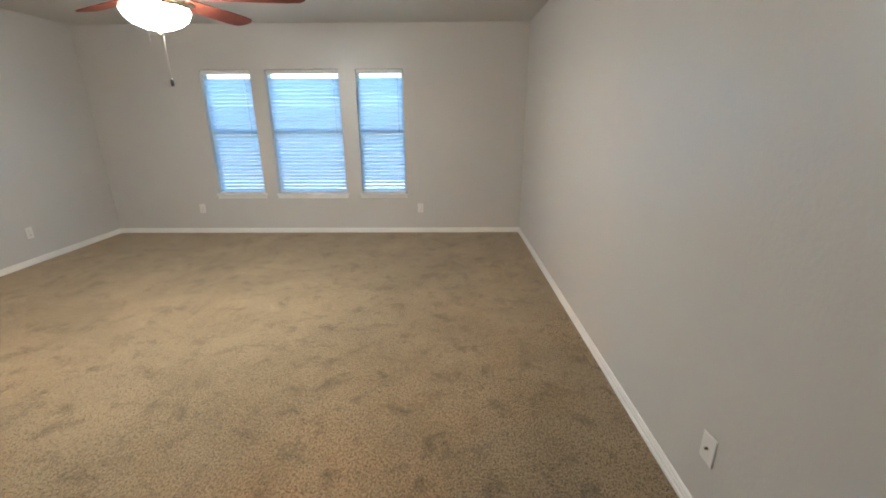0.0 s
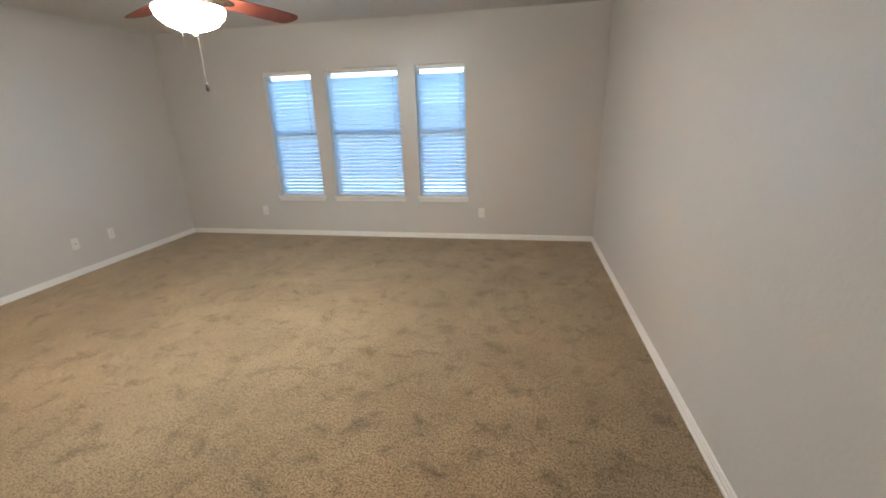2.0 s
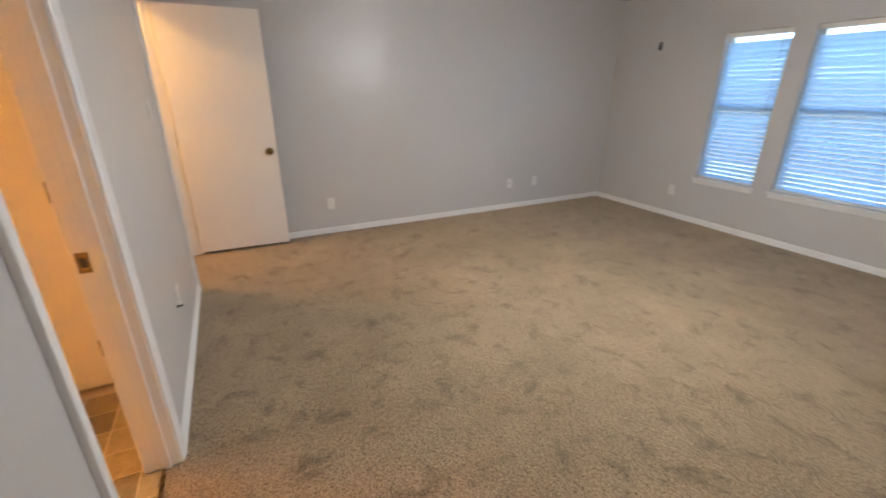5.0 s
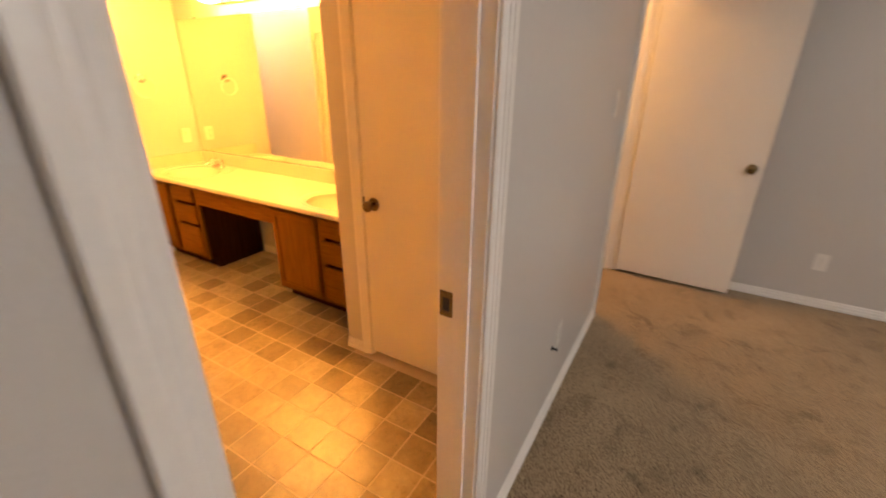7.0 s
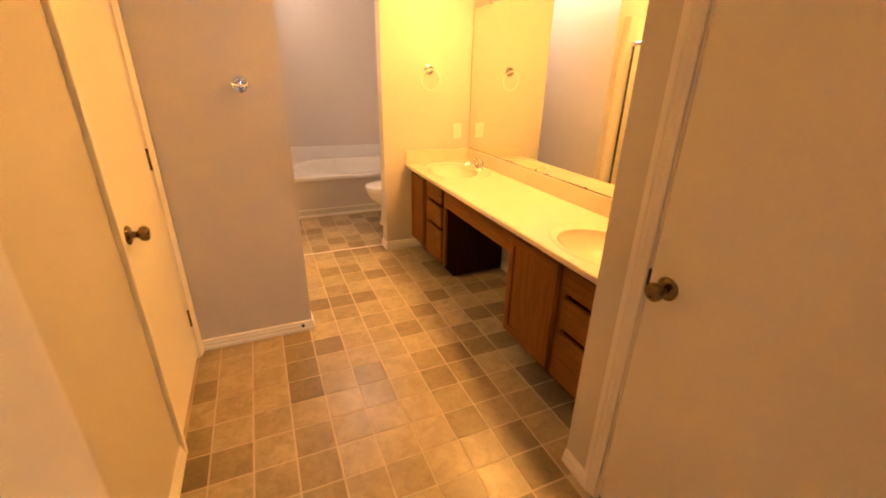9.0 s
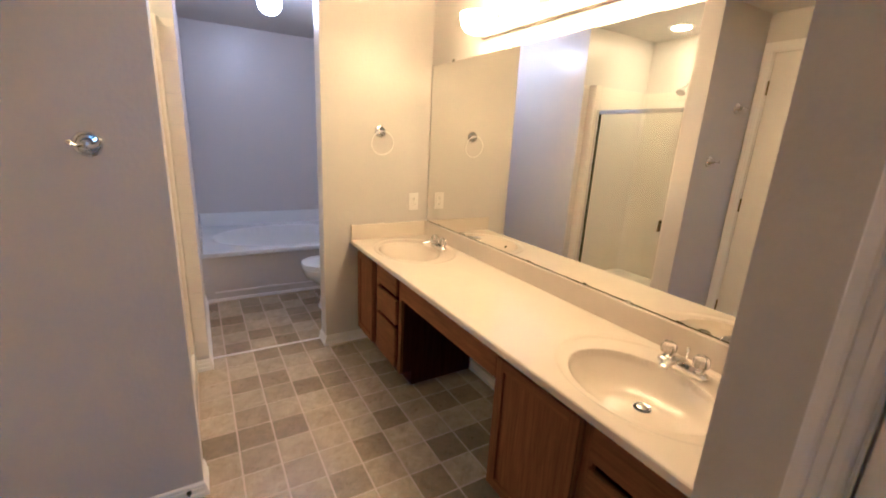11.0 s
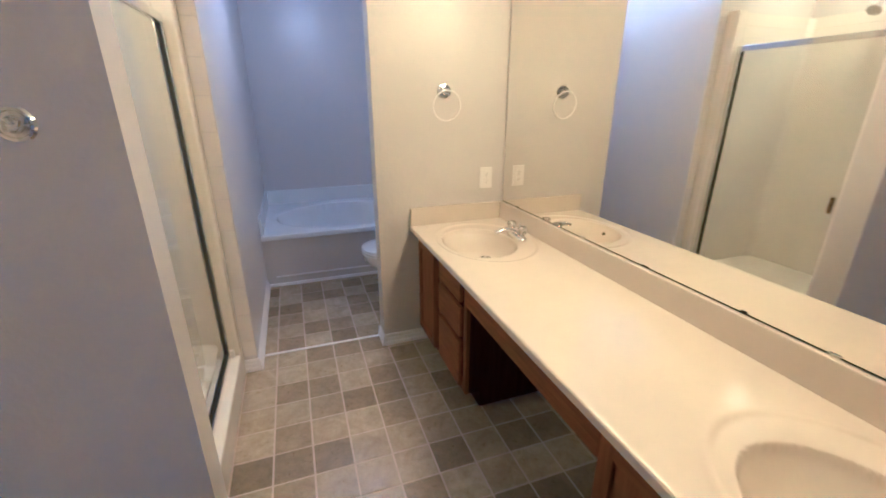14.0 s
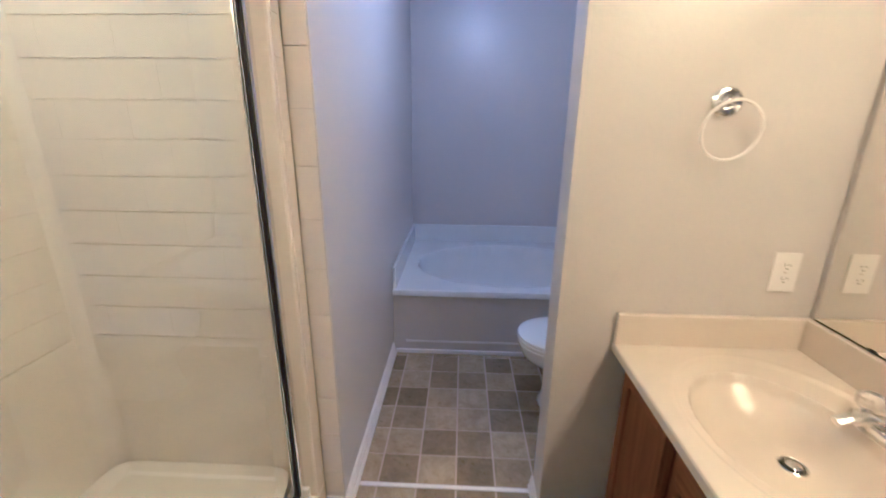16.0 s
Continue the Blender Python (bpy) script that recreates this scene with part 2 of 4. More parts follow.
def box(bm, x0, x1, y0, y1, z0, z1, bevel=0.0):
    x0, x1 = sorted((x0, x1))
    y0, y1 = sorted((y0, y1))
    z0, z1 = sorted((z0, z1))
    vs = bmesh.ops.create_cube(bm, size=1.0, matrix=Matrix.Translation(((x0 + x1) / 2, (y0 + y1) / 2, (z0 + z1) / 2)) @ Matrix.Diagonal((x1 - x0, y1 - y0, z1 - z0, 1)))["verts"]
    if bevel:
        es = list({e for v in vs for e in v.link_edges})
        bmesh.ops.bevel(bm, geom=es, offset=bevel, segments=2, profile=0.6, affect="EDGES")
    return bm


def boxbm(*a, **k):
    return box(bmesh.new(), *a, **k)


def loft(bm, rings, cap=True, closed=False):
    """Skin a row of rings of equal length."""
    rows = [[bm.verts.new(p) for p in r] for r in rings]
    k = len(rows[0])
    pairs = list(zip(rows, rows[1:])) + ([(rows[-1], rows[0])] if closed else [])
    for a, b in pairs:
        for i in range(k):
            bm.faces.new((a[i], a[(i + 1) % k], b[(i + 1) % k], b[i]))
    if cap and not closed:
        bm.faces.new(rows[0][::-1])
        bm.faces.new(rows[-1])
    bmesh.ops.recalc_face_normals(bm, faces=bm.faces)
    return bm


def oval(cx, cy, z, a, b, k=32, power=2.0):
    out = []
    for i in range(k):
        t = 2 * math.pi * i / k
        c, s = math.cos(t), math.sin(t)
        out.append((cx + a * math.copysign(abs(c) ** (2 / power), c), cy + b * math.copysign(abs(s) ** (2 / power), s), z))
    return out


def lathe(profile, k=32, m=None, bm=None):
    """Turn (radius, height) pairs about z, then place by m."""
    bm = bm or bmesh.new()
    m = m or Matrix()
    loft(bm, [[m @ Vector((max(r, 0.0004) * math.cos(2 * math.pi * i / k), max(r, 0.0004) * math.sin(2 * math.pi * i / k), h)) for i in range(k)] for r, h in profile])
    return bm


def tube(points, r, k=10, bm=None):
    """A round bar along points."""
    bm = bm or bmesh.new()
    pts = [Vector(p) for p in points]
    rings = []
    for i, p in enumerate(pts):
        d = (pts[min(i + 1, len(pts) - 1)] - pts[max(i - 1, 0)]).normalized()
        u = d.orthogonal().normalized() if not rings else (rings_u - d * rings_u.dot(d)).normalized()
        rings_u = u
        v = d.cross(u)
        rings.append([p + r * (math.cos(2 * math.pi * j / k) * u + math.sin(2 * math.pi * j / k) * v) for j in range(k)])
    loft(bm, rings)
    return bm


def make(name, bm, material, smooth=False, angle=35):
    me = bpy.data.meshes.new(name)
    if smooth:
        lim = radians(angle)
        for f in bm.faces:
            f.smooth = True
        for e in bm.edges:
            if len(e.link_faces) == 2 and e.calc_face_angle(0) > lim:
                e.smooth = False
    bm.to_mesh(me)
    bm.free()
    me.materials.append(material)
    return new(name, me)


def thing(name, at, label="", category="", group="", kind=""):
    """An empty at a thing's base, which carries its parts."""
    ob = new(name)
    ob.location = at
    ob.empty_display_size = 0.05
    BASE[ob] = Vector(at)
    return tagged(ob, label, category, group, kind)


def part(name, bm, material, parent, label="", smooth=False, local=False):
    """One mesh under a thing or a part; the bmesh is in world metres unless local."""
    at = BASE[parent]
    if not local:
        bmesh.ops.translate(bm, verts=bm.verts, vec=-at)
    ob = make(name, bm, material, smooth)
    ob.parent = parent
    BASE[ob] = at
    return tagged(ob, label)


def structure(name, bm, material, label, category, smooth=False):
    return tagged(make(name, bm, material, smooth), label, category, "", "structure")


def wall(name, axis, u0, u1, t0, t1, z0, z1, holes=(), label="greige painted wall with light orange-peel texture", material=None):
    """A wall along x or y with thickness t0 to t1 and holes (u0, u1, z0, z1) right through it."""
    us = sorted({u0, u1, *(h[0] for h in holes), *(h[1] for h in holes)})
    zs = sorted({z0, z1, *(h[2] for h in holes), *(h[3] for h in holes)})
    bm = bmesh.new()
    P = (lambda u, t, z: (u, t, z)) if axis == "x" else (lambda u, t, z: (t, u, z))
    solid = lambda i, j: 0 <= i < len(us) - 1 and 0 <= j < len(zs) - 1 and not any(h[0] <= (us[i] + us[i + 1]) / 2 <= h[1] and h[2] <= (zs[j] + zs[j + 1]) / 2 <= h[3] for h in holes)
    q = lambda *c: bm.faces.new([bm.verts.new(P(*p)) for p in c])
    for i in range(len(us) - 1):
        for j in range(len(zs) - 1):
            if not solid(i, j):
                continue
            a, b, c, d = us[i], us[i + 1], zs[j], zs[j + 1]
            q((a, t0, c), (b, t0, c), (b, t0, d), (a, t0, d))
            q((a, t1, c), (a, t1, d), (b, t1, d), (b, t1, c))
            if not solid(i - 1, j):
                q((a, t0, c), (a, t0, d), (a, t1, d), (a, t1, c))
            if not solid(i + 1, j):
                q((b, t0, c), (b, t1, c), (b, t1, d), (b, t0, d))
            if not solid(i, j - 1):
                q((a, t0, c), (a, t1, c), (b, t1, c), (b, t0, c))
            if not solid(i, j + 1):
                q((a, t0, d), (b, t0, d), (b, t1, d), (a, t1, d))
    bmesh.ops.remove_doubles(bm, verts=bm.verts, dist=1e-5)
    bmesh.ops.recalc_face_normals(bm, faces=bm.faces)
    return structure(name, bm, material or PAINT, label, "wall")


def base_run(axis, u0, u1, face, out, height=0.060, thick=0.013):
    """Baseboard with an eased top along a wall face; out is +1 or -1."""
    prof = [(0, 0), (thick * 1.2, 0), (thick * 1.2, height * 0.28), (thick * 0.85, height * 0.34), (thick * 0.85, height * 0.64), (thick * 0.55, height * 0.69), (thick * 0.60, height * 0.84), (thick * 0.35, height * 0.95), (0, height)]
    bm = bmesh.new()
    rings = []
    for u in (u0, u1):
        rings.append([((u, face + out * t, z) if axis == "x" else (face + out * t, u, z)) for t, z in prof])
    loft(bm, rings)
    return structure("baseboard", bm, TRIM, "white painted baseboard along the wall", "baseboard")


def casing_bar(bm, axis, u0, u1, z0, z1, face, out, inner_low=True):
    """A flat moulded casing bar on a wall face."""
    w = u1 - u0
    vertical = (z1 - z0) > w
    if vertical:
        prof = [(0, 0), (0, 0.0145), (0.002, 0.0165), (w * 0.30, 0.0175), (w * 0.38, 0.0165), (w * 0.41, 0.0140), (w * 0.56, 0.0140), (w * 0.64, 0.0128), (w * 0.67, 0.0108), (w * 0.84, 0.0104), (w - 0.003, 0.0085), (w, 0.006), (w, 0)]
        if not inner_low:
            prof = [(w - a, b) for a, b in prof][::-1]
        rings = [[((u0 + a, face + out * b, z) if axis == "x" else (face + out * b, u0 + a, z)) for a, b in prof] for z in (z0, z1)]
    else:
        h = z1 - z0
        prof = [(0, 0), (0, 0.007), (0.006, 0.011), (h * 0.4, 0.016), (h - 0.006, 0.014), (h, 0.010), (h, 0)]
        rings = [[((u, face + out * b, z0 + a) if axis == "x" else (face + out * b, u, z0 + a)) for a, b in prof] for u in (u0, u1)]
    loft(bm, rings)


def door_trim(axis, u0, u1, z1, faces, w=0.057, jamb=0.019, stop_at=None):
    """Jamb lining and stops inside an opening, and casing round it on each face (face, out)."""
    f0, f1 = min(f for f, _ in faces), max(f for f, _ in faces)
    bm = bmesh.new()
    B = (lambda a, b, c, d, e, f: box(bm, a, b, c, d, e, f, 0.002)) if axis == "x" else (lambda a, b, c, d, e, f: box(bm, c, d, a, b, e, f, 0.002))
    B(u0 - jamb, u0, f0 + 0.001, f1 - 0.001, 0, z1)
    B(u1, u1 + jamb, f0 + 0.001, f1 - 0.001, 0, z1)
    B(u0 - jamb, u1 + jamb, f0 + 0.001, f1 - 0.001, z1, z1 + jamb)
    if stop_at is not None:
        s0, s1 = stop_at
        B(u0, u0 + 0.011, s0, s1, 0, z1)
        B(u1 - 0.011, u1, s0, s1, 0, z1)
        B(u0 + 0.011, u1 - 0.011, s0, s1, z1 - 0.011, z1)
    structure("trim", bm, TRIM, "white painted door jamb with stop", "door frame")
    for f, out in faces:
        cb = bmesh.new()
        casing_bar(cb, axis, u0 - 0.006 - w, u0 - 0.006, 0, z1 + 0.006, f, out, True)
        casing_bar(cb, axis, u1 + 0.006, u1 + 0.006 + w, 0, z1 + 0.006, f, out, False)
        casing_bar(cb, axis, u0 - 0.006 - w, u1 + 0.006 + w, z1 + 0.006, z1 + 0.006 + w, f, out)
        structure("trim", cb, TRIM, "white moulded door casing", "door casing")


# ---- rooms ----
WX, EX, NY, SY, SB = -4.442, 0.804, 5.075, 0.022, -0.098
CB, CT = 2.46, 2.29
WIN = [(-3.052, -2.458), (-2.282, -1.410), (-1.216, -0.652)]
WZ0, WZ1 = 0.515, 1.975
DH = 2.045
wall("wall_north", "x", WX - 0.15, EX + 0.15, NY, NY + 0.15, -0.15, CB + 0.1, [(a, b, WZ0, WZ1) for a, b in WIN])
wall("wall_west", "y", -1.70, NY, WX - 0.15, WX, -0.15, CB + 0.1)
wall("wall_east", "y", SB, NY, EX, EX + 0.15, -0.15, CB + 0.1)
D2 = (-4.335, -3.565)
DB = (-1.776, -1.160)
DN = (-0.500, 0.330)
wall("wall_south", "x", WX, EX, SB, SY, -0.15, CB + 0.1, [(D2[0] - 0.019, D2[1] + 0.019, -0.15, DH + 0.019), (DB[0] - 0.019, DB[1] + 0.019, -0.15, DH + 0.019), (DN[0] - 0.019, DN[1] + 0.019, -0.15, DH + 0.019)])
wall("wall_entry_south", "x", -0.75, 0.95, -1.60, -1.50, -0.15, CB + 0.1)
wall("wall_entry_east", "y", -1.50, SB, 0.60, 0.70, -0.15, CB + 0.1)
wall("wall_hall_south", "x", WX, -3.35, -1.70, -1.60, -0.15, CB + 0.1)
wall("wall_hall_east", "y", -1.60, SB, -3.45, -3.35, -0.15, CB + 0.1)
VX = -3.125
KX = -2.457
KY = -1.102
wall("wall_bath_west", "y", -5.50, KY, VX - 0.12, VX, -0.15, CB)
wall("wall_closet_end", "x", -3.35, KX, KY, KY + 0.10, -0.15, CB)
DC = (-0.925, -0.315)
wall("wall_closet_front", "y", KY + 0.10, SB, KX - 0.10, KX, -0.15, CB, [(DC[0] - 0.019, DC[1] + 0.019, -0.15, DH + 0.019)])
QX = -1.095
HY = -2.390
DE = (-2.318, -1.736)
wall("wall_bath_east", "y", HY, SB, QX, QX + 0.10, -0.15, CB, [(DE[0] - 0.019, DE[1] + 0.019, -0.15, DH + 0.019)])
HX = -1.668
wall("wall_hook", "x", HX, -0.65, HY - 0.125, HY, -0.15, CB)
wall("wall_linen_back", "y", HY, SB, -0.75, -0.65, -0.15, CB)
SHX = -1.650
SHS = -3.360
TX = -1.718
wall("wall_shower_back", "y", SHS, HY - 0.125, -0.906, -0.806, -0.15, CB)
wall("wall_shower_south", "x", TX, -0.65, SHS - 0.10, SHS, -0.15, CB)
TY = -5.50
wall("wall_tub_east", "y", TY, SHS - 0.10, TX, TX + 0.10, -0.15, CB)
PY0, PY1, PX = -3.485, -3.368, -2.402
wall("wall_partition", "x", VX, PX, PY0, PY1, 0, CT)
wall("wall_tub_south", "x", VX - 0.12, TX + 0.10, TY - 0.12, TY, -0.15, CB)
structure("ceiling_bedroom", boxbm(WX, EX, SY, NY, CB, CB + 0.1), CEIL, "off-white textured bedroom ceiling", "ceiling")
structure("ceiling_entry", boxbm(-0.65, 0.60, -1.50, SB, CB, CB + 0.1), CEIL, "off-white textured entry ceiling", "ceiling")
structure("ceiling_hall", boxbm(WX, -3.45, -1.60, SB, CB, CB + 0.1), CEIL, "off-white textured hall ceiling", "ceiling")
bm = bmesh.new()
box(bm, -3.35, -0.75, HY, SB, CT, CT + 0.1)
box(bm, VX, -0.75, -3.36, HY, CT, CT + 0.1)
box(bm, VX, TX, TY, -3.36, CT, CT + 0.1)
structure("ceiling_bathroom", bm, CEIL, "low off-white textured bathroom ceiling", "ceiling")
structure("roof", boxbm(WX - 0.6, EX + 0.6, TY - 0.6, NY + 0.35, CB + 0.11, CB + 0.25), CONCRETE, "plain flat roof slab over the house", "roof")

bm = bmesh.new()
box(bm, WX, EX, SY, NY, -0.02, 0.0)
box(bm, WX, -3.45, -1.60, SB, -0.02, 0.0)
box(bm, D2[0], D2[1], SB, SY, -0.02, 0.0)
box(bm, DN[0], DN[1], SB, SY, -0.02, 0.0)
box(bm, -0.65, 0.60, -1.50, SB, -0.02, 0.0)
box(bm, DB[0], DB[1], -0.035, SY, -0.02, 0.0)
structure("floor", bm, CARPET, "worn brown speckled cut-pile carpet with footprints", "carpet")

# ---- windows ----


def window(i, a, b):
    y0, y1 = NY + 0.085, NY + 0.125
    w = thing("window_%d" % i, ((a + b) / 2, NY + 0.1, WZ0), "white single-hung window with two sashes behind blinds", "window", "", "structure")
    bm = bmesh.new()
    f = 0.035
    for q in ((a, a + f, WZ0, WZ1), (b - f, b, WZ0, WZ1), (a + f, b - f, WZ0, WZ0 + f), (a + f, b - f, WZ1 - f, WZ1)):
        box(bm, q[0], q[1], y0, y1, q[2], q[3], 0.003)
    part("window_frame", bm, VINYLW, w)
    zm = 1.275
    part("meeting_rail", boxbm(a + f, b - f, y0 - 0.008, y1 - 0.002, zm - 0.028, zm + 0.028, bevel=0.003), VINYLW, w)
    for z0, z1 in ((WZ0 + f, zm - 0.028), (zm + 0.028, WZ1 - f)):
        p = part("pane", boxbm(a + f, b - f, y0 + 0.015, y0 + 0.019, z0, z1), PANEG, w)
        p.visible_shadow = False
    bm = boxbm(a - 0.025, b + 0.025, NY - 0.032, NY + 0.084, WZ0 - 0.022, WZ0 - 0.001, bevel=0.005)
    part("window_sill", bm, TRIM, w, "white painted wooden sill")
    part("apron", boxbm(a - 0.012, b + 0.012, NY - 0.014, NY - 0.001, WZ0 - 0.062, WZ0 - 0.023, bevel=0.003), TRIM, w)


def blind(a, b, tilt, sag, group):
    y = NY + 0.045
    d = thing("window_blind", ((a + b) / 2, y, WZ0), "lowered white horizontal slat blind glowing with blue daylight", "blind", group)
    part("headrail", boxbm(a + 0.006, b - 0.006, y - 0.025, y + 0.025, WZ1 - 0.045, WZ1 - 0.003, bevel=0.003), PLASTIC, d)
    part("bottom_rail", boxbm(a + 0.012, b - 0.012, y - 0.022, y + 0.022, WZ0 + 0.004, WZ0 + 0.022, bevel=0.004), PLASTIC, d)
    pitch, w = 0.0435, 0.050
    n = int((WZ1 - 0.055 - WZ0 - 0.03) / pitch)
    me = None
    for k in range(n):
        z = WZ0 + 0.042 + k * pitch
        if me is None:
            bm = bmesh.new()
            t = radians(tilt)
            prof = []
            for s in (-0.5, -0.17, 0.17, 0.5):
                c = 0.004 * (1 - 4 * s * s)
                prof.append((s * w * math.cos(t) - c * math.sin(t), s * w * math.sin(t) + c * math.cos(t)))
            ring = [(p, q + 0.0012) for p, q in prof] + [(p, q - 0.0012) for p, q in prof[::-1]]
            loft(bm, [[(x, p, q) for p, q in ring] for x in (a + 0.010 - (a + b) / 2, b - 0.010 - (a + b) / 2)])
            me = bpy.data.meshes.new("slat")
            bm.to_mesh(me)
            bm.free()
            me.materials.append(SLAT)
        o = new("slat", me)
        o.parent = d
        o.location = (0, random.uniform(-0.001, 0.001), z - WZ0)
        o.rotation_euler = (random.uniform(-0.022, 0.022), random.uniform(-0.002, 0.002) + sag, 0)
    bm = bmesh.new()
    for x in (a + 0.10, b - 0.10):
        tube([(x, y - 0.027, WZ0 + 0.02), (x, y - 0.027, WZ1 - 0.04)], 0.0012, 6, bm)
    part("ladder_cord", bm, PLASTIC, d)
    part("tilt_wand", tube([(b - 0.07, y - 0.036, WZ1 - 0.03), (b - 0.068, y - 0.036, WZ1 - 0.72)], 0.0035, 6), CRYSTAL, d)


for i, (a, b) in enumerate(WIN):
    window(i + 1, a, b)
    blind(a, b, -50, (0.0, 0.004, 0.0)[i], "blinds of the three windows")

# ---- doors ----


def knob_set(parent, u, z, faces, material=BRASS):
    """Rose, neck and ball knob on the faces (y, out) of a leaf, in the leaf's own axes."""
    for y, out in faces:
        m = Matrix.Translation((u, y, z)) @ Matrix.Rotation(radians(-90 * out), 4, "X")
        part("door_handle", lathe([(0.0, 0.0), (0.031, 0.0), (0.032, 0.004), (0.027, 0.008), (0.012, 0.011), (0.0105, 0.026), (0.014, 0.031), (0.0225, 0.037), (0.0255, 0.046), (0.0245, 0.055), (0.017, 0.061), (0.0, 0.063)], 24, m), material, parent, "antique brass door knob", True, True)


def leaf(name, width, at, yaw, label, knob_u, faces=(-1, 1), knob_z=0.905, thick=0.035, hinge_side=0):
    """A flush slab door. Its own x runs from the hinge to the free edge, y is its thickness."""
    d = thing(name, at, label, "door", "", "structure")
    d.matrix_world = pose(*at, 0, 0, yaw)
    d.location = at
    d.rotation_euler = (0, 0, radians(yaw))
    bm = boxbm(0.0, width, -thick / 2, thick / 2, 0.028, DH - 0.006, bevel=0.002)
    part("slab", bm, DOORP, d, "", False, True)
    knob_set(d, knob_u, knob_z, [(f * thick / 2, f) for f in faces])
    part("latch", boxbm(width, width + 0.002, -0.0125, 0.0125, knob_z - 0.028, knob_z + 0.028), BRASS, d, "brass latch plate", False, True)
    for z in (0.24, 1.02, 1.82):
        bm = bmesh.new()
        y = hinge_side * (thick / 2 + 0.004)
        lathe([(0.0, -0.046), (0.0055, -0.045), (0.0055, 0.045), (0.0, 0.046)], 10, Matrix.Translation((-0.002, y, z)), bm)
        part("hinge", bm, BRASS, d, "brass hinge", True, True)
    return d


door_trim("x", DB[0], DB[1], DH, [(SB, -1), (SY, 1)], stop_at=(-0.050, -0.012))
leaf("door_1", 0.618, (DB[1] - 0.024, SB + 0.004, 0), -90 - 10.1, "white flush bathroom door standing open", 0.555, hinge_side=1)
door_trim("x", DN[0], DN[1], DH, [(SB, -1), (SY, 1)], stop_at=(-0.06, -0.022))
door_trim("x", D2[0], D2[1], DH, [(SB, -1), (SY, 1)], stop_at=(-0.06, -0.022))
leaf("door_2", 0.760, (D2[0] + 0.012, SY + 0.006, 0), 90 - 2.4, "white flush bedroom door open against the wall", 0.695, hinge_side=1)
door_trim("y", DC[0], DC[1], DH, [(KX - 0.10, -1), (KX, 1)], stop_at=(KX - 0.085, KX - 0.05))
leaf("door_3", 0.602, (KX - 0.020, DC[1] - 0.004, 0), -89.6, "white flush closet door nearly closed", 0.545, knob_z=0.872, hinge_side=1)
sp = tagged(make("strike_plate", boxbm(KX - 0.016, KX + 0.0035, DC[0] - 0.0035, DC[0] + 0.0018, 0.852, 0.902, bevel=0.001), BLACK), "blackened strike plate lip on the closet jamb", "strike plate")
door_trim("y", DE[0], DE[1], DH, [(QX, -1), (QX + 0.10, 1)], stop_at=(QX + 0.045, QX + 0.08))
leaf("door_4", 0.574, (QX + 0.020, DE[0] + 0.004, 0), 90, "white flush linen closet door, closed", 0.513, knob_z=0.865, hinge_side=1)
bm = boxbm(DB[0] + 0.0005, DB[0] + 0.003, -0.094, -0.058, 0.875, 0.945, bevel=0.001)
sp = tagged(make("strike_plate", bm, BRASS), "worn brass strike plate on the door jamb", "strike plate")
bm = boxbm(DB[0] + 0.003, DB[0] + 0.0036, -0.085, -0.066, 0.892, 0.928)
o = make("slot", bm, BLACK)
o.parent = sp

# ---- baseboards ----
cs = 0.064
base_run("x", WX, EX, NY, -1)
base_run("y", SY, NY - 0.013, WX, 1)
base_run("y", SY, NY - 0.013, EX, -1)
base_run("x", D2[1] + cs, DB[0] - cs, SY, 1)
base_run("x", DB[1] + cs, DN[0] - cs, SY, 1)
base_run("x", DN[1] + cs, EX - 0.013, SY, 1)
base_run("y", KY, DC[0] - cs, KX, 1)
base_run("y", DC[1] + cs, SB, KX, 1)
base_run("x", HX, QX, HY, 1)
base_run("y", HY - 0.125, HY + 0.013, HX, -1)
base_run("x", VX, PX, PY1, 1, 0.07)
base_run("y", PY0 - 0.013, PY1 + 0.013, PX, 1)
base_run("x", VX, PX, PY0, -1)
base_run("y", -4.42, SHS + 0.013, TX, -1, 0.08, 0.015)
base_run("x", TX, SHX, SHS, 1, 0.07)
base_run("y", DE[1] + cs, SB, QX, -1)
base_run("x", DB[1] + cs, QX, SB, -1)
base_run("x", KX, DB[0] - cs, SB, -1)
base_run("y", -2.70, -1.86, VX, 1)

# ---- outdoors ----
structure("ground", boxbm(-60, 60, -60, 60, -0.40, -0.155), GRASS, "dry lawn around the house", "ground")
structure("patio", boxbm(-2.6, 1.6, NY + 1.9, NY + 5.0, -0.154, -0.13), CONCRETE, "sunlit pale concrete patio slab", "patio")
fence = thing("fence", (-2, NY + 6.0, -0.155), "weathered cedar privacy fence standing in shade", "fence")
me = None
for k in range(90):
    if me is None:
        bm = bmesh.new()
        loft(bm, [[(-0.068, y, 0.0), (0.068, y, 0.0), (0.068, y, 1.78), (0.04, y, 1.82), (-0.04, y, 1.82), (-0.068, y, 1.78)] for y in (-0.009, 0.009)])
        me = bpy.data.meshes.new("board")
        bm.to_mesh(me)
        bm.free()
        me.materials.append(FENCEW)
    o = new("board", me)
    o.parent = fence
    o.location = (-6.5 + k * 0.142, random.uniform(-0.004, 0.004), random.uniform(-0.01, 0.01))
    o.rotation_euler = (0, random.uniform(-0.008, 0.008), 0)
for z in (0.35, 1.5):
    part("rail", boxbm(-8.6, 4.4, NY + 6.012, NY + 6.05, z - 0.155, z - 0.065), FENCEW, fence)

# ---- bedroom ----


